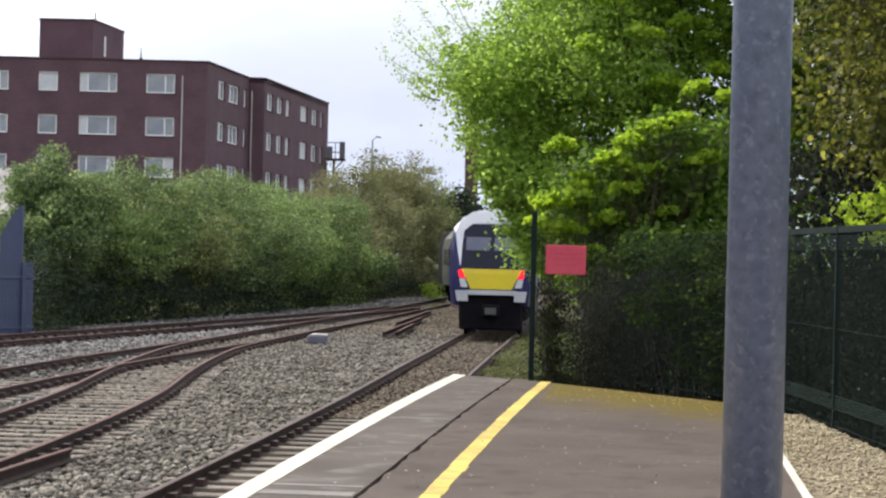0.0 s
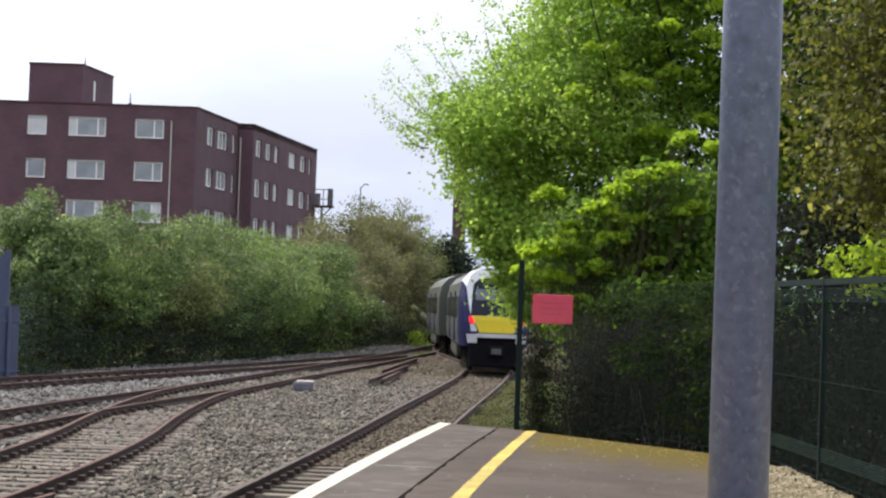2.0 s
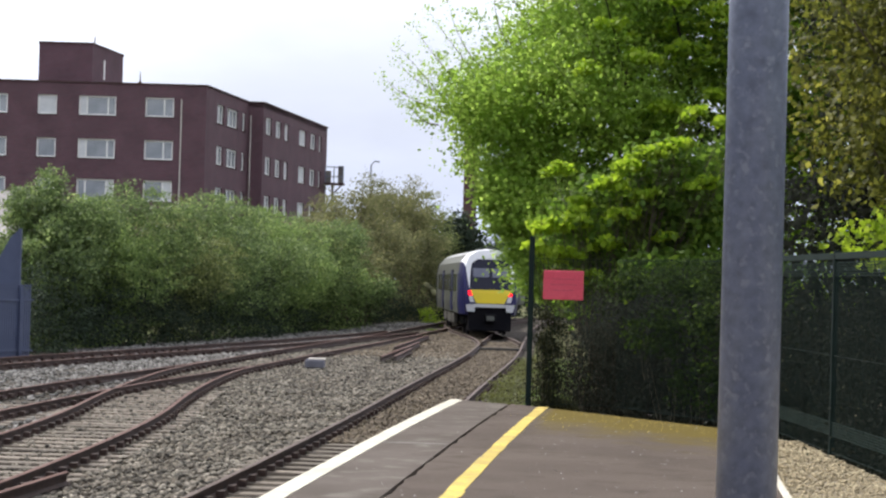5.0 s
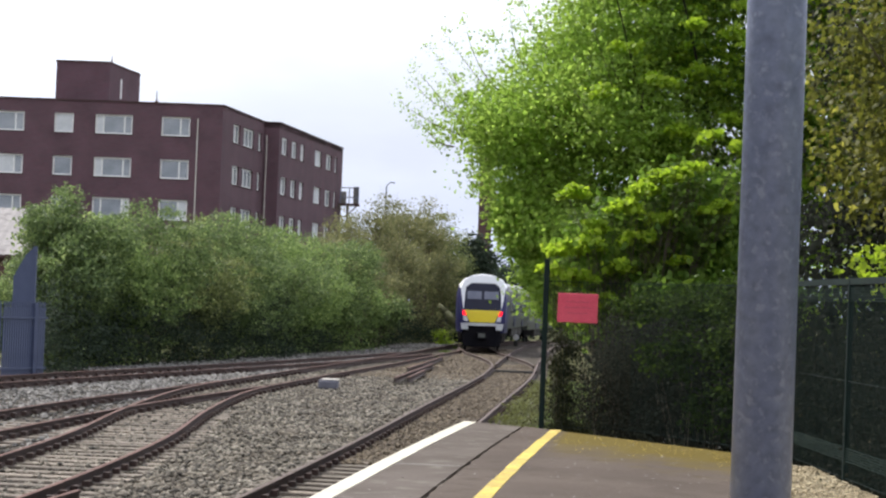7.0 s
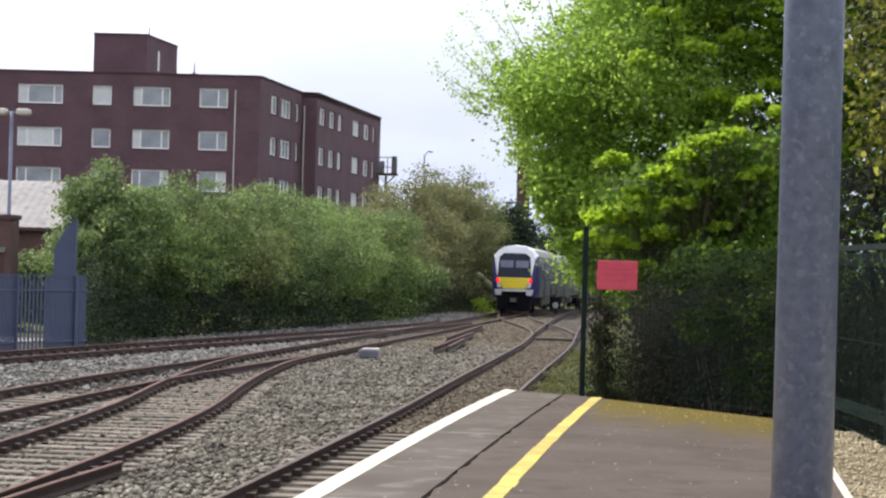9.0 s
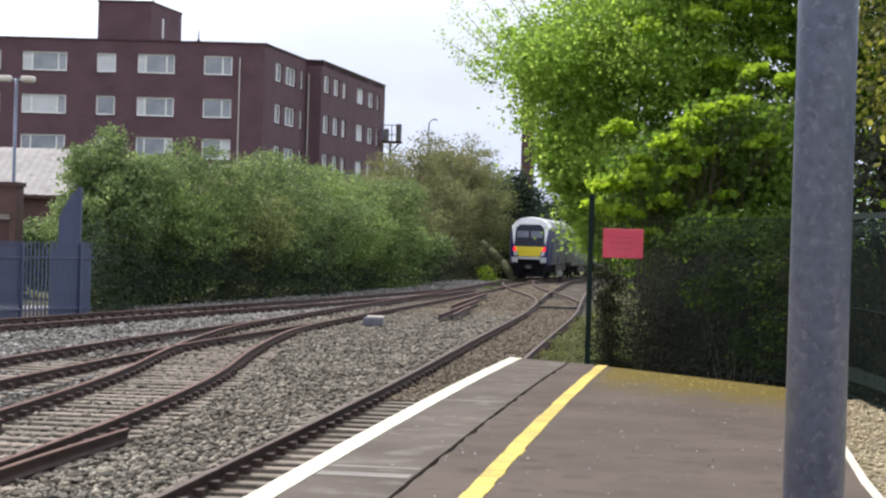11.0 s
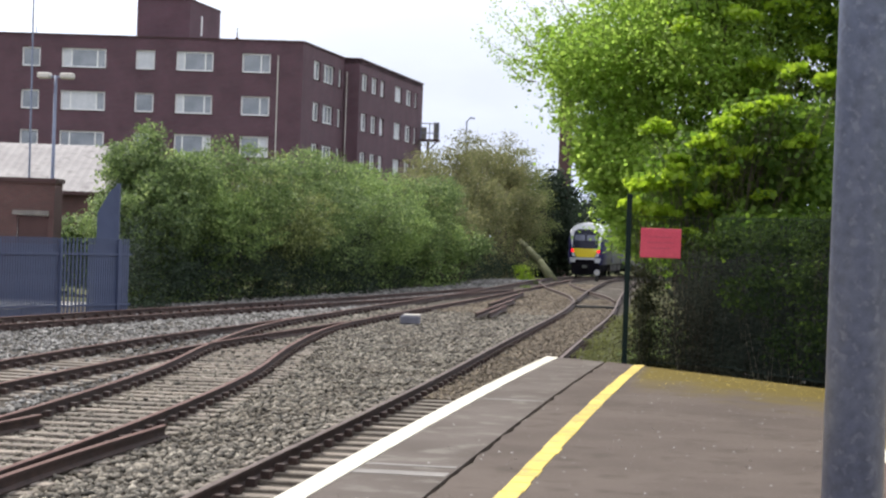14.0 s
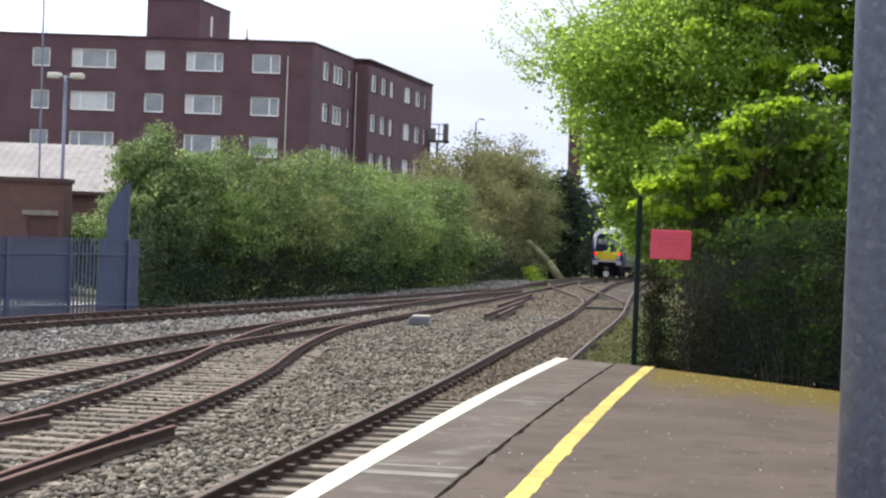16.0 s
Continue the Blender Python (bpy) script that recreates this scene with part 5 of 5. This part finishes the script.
def loft(rings, cap0=True, cap1=True):
    bm = bmesh.new()
    vs = [[bm.verts.new((x, y, z)) for x, z in pr] for y, pr in rings]
    for a, b in zip(vs[:-1], vs[1:]):
        for i in range(len(a) - 1):
            bm.faces.new((a[i], a[i + 1], b[i + 1], b[i]))
        bm.faces.new((a[-1], a[0], b[0], b[-1]))
    if cap0:
        bm.faces.new(vs[0])
    if cap1:
        bm.faces.new(vs[-1][::-1])
    return bm


def nose_y(x, z):
    return 0.10 * x * x + max(0.0, z - 2.0) * 0.28


def nose_patch(name, pts, mat, parent, lift, thick=0.04, label="", sub=3):
    """A plate in (x, z) laid on the cab's end, following its slope."""
    bm = bmesh.new()
    f = bm.faces.new([bm.verts.new((x, 0, z)) for x, z in pts])
    bmesh.ops.triangulate(bm, faces=[f])
    bmesh.ops.subdivide_edges(bm, edges=bm.edges[:], cuts=sub, use_grid_fill=True)
    for v in bm.verts:
        v.co.y = nose_y(v.co.x, v.co.z) - lift
    r = bmesh.ops.extrude_face_region(bm, geom=bm.faces[:])
    for v in r["geom"]:
        if isinstance(v, bmesh.types.BMVert):
            v.co.y += thick + lift
    return part(name, bm, mat, parent, label)


CAR = 23.0


def mirror(pts):
    return [(-x, z) for x, z in pts][::-1]


def bogie(parent, y):
    bg = part("bogie", box(bmesh.new(), -1.05, 1.05, y - 1.7, y + 1.7, 0.45, 0.8, bevel=0.05), T_BLACK, parent, "dark bogie frame")
    for dy in (-1.2, 1.2):
        for sx in (-0.835, 0.835):
            bm = bmesh.new()
            tube(bm, (sx - 0.065, y + dy, 0.42), (sx + 0.065, y + dy, 0.42), 0.42, seg=24)
            part("wheel", bm, T_BLACK, bg)


def car(name, cab, label):
    c = thing(name, pose(0, 0, 0), label, "train carriage", "carriages of the train")
    full = ring_profile(2.72, 3.90)
    if cab:
        rings = [(0.42, ring_profile(2.30, 3.50, side=2.5)), (0.75, ring_profile(2.5, 3.78, side=2.65)), (1.3, ring_profile(2.64, 3.88)), (2.2, full), (CAR, full)]
    else:
        rings = [(0.0, full), (CAR, full)]
    if cab:
        part("cab_shell", loft(rings[:4]), T_BLUE, c, "dark blue cab sides")
        part("body_shell", loft([(2.2, full), (CAR, full)]), T_SILVER, c, "silver-grey body")
        cap = []
        for y, pr in rings[:4]:
            top = [(x * 1.012, z + 0.02) for x, z in pr[3:10]]
            cap.append((y - 0.015, top + [(x * 0.9, z - 0.12) for x, z in top[::-1]]))
        part("cab_roof", loft(cap), T_WHITE, c, "white cab roof")
    else:
        part("body_shell", loft(rings), T_SILVER, c, "silver-grey body")
    top = [(x * 1.008, z + 0.015) for x, z in full[4:9]]
    top = top + [(x * 0.9, z - 0.1) for x, z in top[::-1]]
    part("roof", loft([(2.25 if cab else 0.05, top), (CAR - 0.05, top)]), T_ROOF, c, "pale grey roof")
    # side bands: glazing, doors
    for sx in (-1, 1):
        xs = sx * 1.36
        for y0, y1 in ((3.4, 6.2), (8.2, 14.8), (16.8, 21.6)):
            box_part("window_band", (xs - 0.015, xs + 0.015, y0, y1, 1.95, 2.75), T_SIDE_GLASS, c, "tinted side windows")
        for y0 in (6.5, 15.1):
            d = box_part("door", (xs - 0.022, xs + 0.022, y0, y0 + 1.7, 1.05, 2.95), T_BLUE, c, "dark blue sliding door")
            for k in (0, 1):
                box_part("door_window", (xs - 0.028, xs + 0.028, y0 + 0.2 + 0.8 * k, y0 + 0.7 + 0.8 * k, 1.9, 2.7), T_GLASS, d)
    box_part("underframe", (-1.0, 1.0, 0.8, CAR - 0.4, 0.5, 0.95), T_BLACK, c, "dark underframe equipment")
    for sx in (-1, 1):
        for y0, y1, z0 in ((6.6, 8.3, 0.42), (8.6, 9.4, 0.5), (9.8, 12.4, 0.40), (12.8, 13.6, 0.52), (14.0, 16.2, 0.42)):
            box_part("equipment_box", (sx * 1.16 - 0.1, sx * 1.16 + 0.1, y0, y1, z0, 0.93), T_LIT_GREY, c, "grey equipment box below the floor, lightened for sunlight", bevel=0.03)
    bogie(c, 3.8)
    bogie(c, CAR - 3.8)
    if not cab:
        box_part("gangway", (-0.6, 0.6, -0.45, 0.0, 1.0, 3.1), T_BLACK, c)
        return c
    # cab end
    nose_patch("windscreen", [(-0.92, 2.08), (0.92, 2.08), (0.86, 3.25), (0.6, 3.42), (-0.6, 3.42), (-0.86, 3.25)], T_GLASS, c, 0.03, label="dark windscreen")
    # pale plates laid on the glass as painted windscreen reflections
    for sx in (-0.43, 0.43):
        nose_patch("screen_reflection_panel", [(sx - 0.36, 2.62), (sx + 0.36, 2.62), (sx + 0.36, 3.02), (sx - 0.36, 3.02)], material("pale_reflection", (0.10, 0.11, 0.16), (0.13, 0.14, 0.19), 2.0, 0.4, bump=0), c, 0.05, label="pale panel standing for a windscreen reflection", sub=1)
    nose_patch("warning_panel", [(-0.62, 1.45), (0.62, 1.45), (0.92, 2.06), (-0.92, 2.06)], T_YELLOW, c, 0.04, label="yellow warning panel")
    pil = [(-1.05, 2.6), (-0.95, 2.1), (-0.88, 3.2), (-0.62, 3.42), (0.0, 3.46), (0.0, 3.86), (-0.62, 3.79), (-0.98, 3.54), (-1.13, 3.15)]
    bl = [(-1.17, 1.42), (-0.66, 1.45), (-0.95, 2.1), (-1.05, 2.6), (-1.13, 3.1), (-1.16, 3.1)]
    for k in (0, 1):
        nose_patch("white_surround", pil if k == 0 else mirror(pil), T_WHITE, c, 0.035, label="white windscreen surround")
        q = nose_patch("blue_corner", bl if k == 0 else mirror(bl), T_BLUE, c, 0.03, label="dark blue corner")
        s = -1 if k == 0 else 1
        red = [(s * 0.80, 1.78), (s * 0.98, 1.80), (s * 1.0, 2.02), (s * 0.90, 2.02)]
        clr = [(s * 0.70, 1.50), (s * 0.92, 1.50), (s * 0.97, 1.76), (s * 0.80, 1.76)]
        nose_patch("tail_lamp", red, RED_LAMP, c, 0.06, label="glowing red tail lamp", sub=1)
        nose_patch("head_lamp", clr, CLEAR_LAMP, c, 0.055, label="clear unlit headlamp", sub=1)
        nose_patch("bumper_block", [(s * 0.70, 1.08), (s * 1.03, 1.08), (s * 1.09, 1.40), (s * 0.70, 1.40)], T_GREY, c, 0.14, label="pale grey bumper end", sub=1)
    nose_patch("bumper_bar", [(-0.74, 1.28), (0.74, 1.28), (0.74, 1.42), (-0.74, 1.42)], T_GREY, c, 0.10, label="pale grey bumper bar", sub=2)
    box_part("valance", (-0.96, 0.96, 0.12, 0.8, 0.22, 1.28), T_BLACK, c, "black end valance", bevel=0.05)
    cp = box_part("coupler", (-0.27, 0.27, -0.28, 0.15, 0.62, 0.98), T_BLACK, c, "dark coupler head", bevel=0.04)
    box_part("coupler_face", (-0.17, 0.17, -0.3, -0.28, 0.70, 0.90), T_SILVER, cp)
    return c


cars = [car("rear_carriage", True, "rear railcar with yellow end panel and lit red tail lamps"),
        car("middle_carriage", False, "middle silver-grey passenger railcar"), car("front_carriage", False, "leading silver-grey passenger railcar")]

# the route as a table of length along the line
RY = np.arange(20.0, 260.0, 0.25)
RX = np.where(RY < 64, along(LINE_A, RY), along(LINE_X, RY))
RX = RX + np.interp(RY, [60, 70, 82, 104, 114, 141, 160], [0.02, 0.08, 0.10, 0.24, 0.18, 0.08, 0.0])
RS = np.concatenate([[0], np.cumsum(np.hypot(np.diff(RX), np.diff(RY)))])


def route(s):
    return np.array([np.interp(s, RS, RX), np.interp(s, RS, RY)])


def motions():
    s0 = float(np.interp(63.0, RY, RS))
    times = [0.5 * i for i in range(33)]
    for k, c in enumerate(cars):
        rows = []
        for t in times:
            tail = s0 + 6.0 * t + k * (CAR + 0.5)
            a, b = route(tail + 3.8), route(tail + CAR - 3.8)
            d = (b - a) / np.linalg.norm(b - a)
            o = a - d * 3.8
            rows.append((t, pose(float(o[0]), float(o[1]), -float(dip(o[1] + 3.8)), 0, 0, -math.degrees(math.atan2(d[0], d[1])))))
        walk(c, rows)


motions()
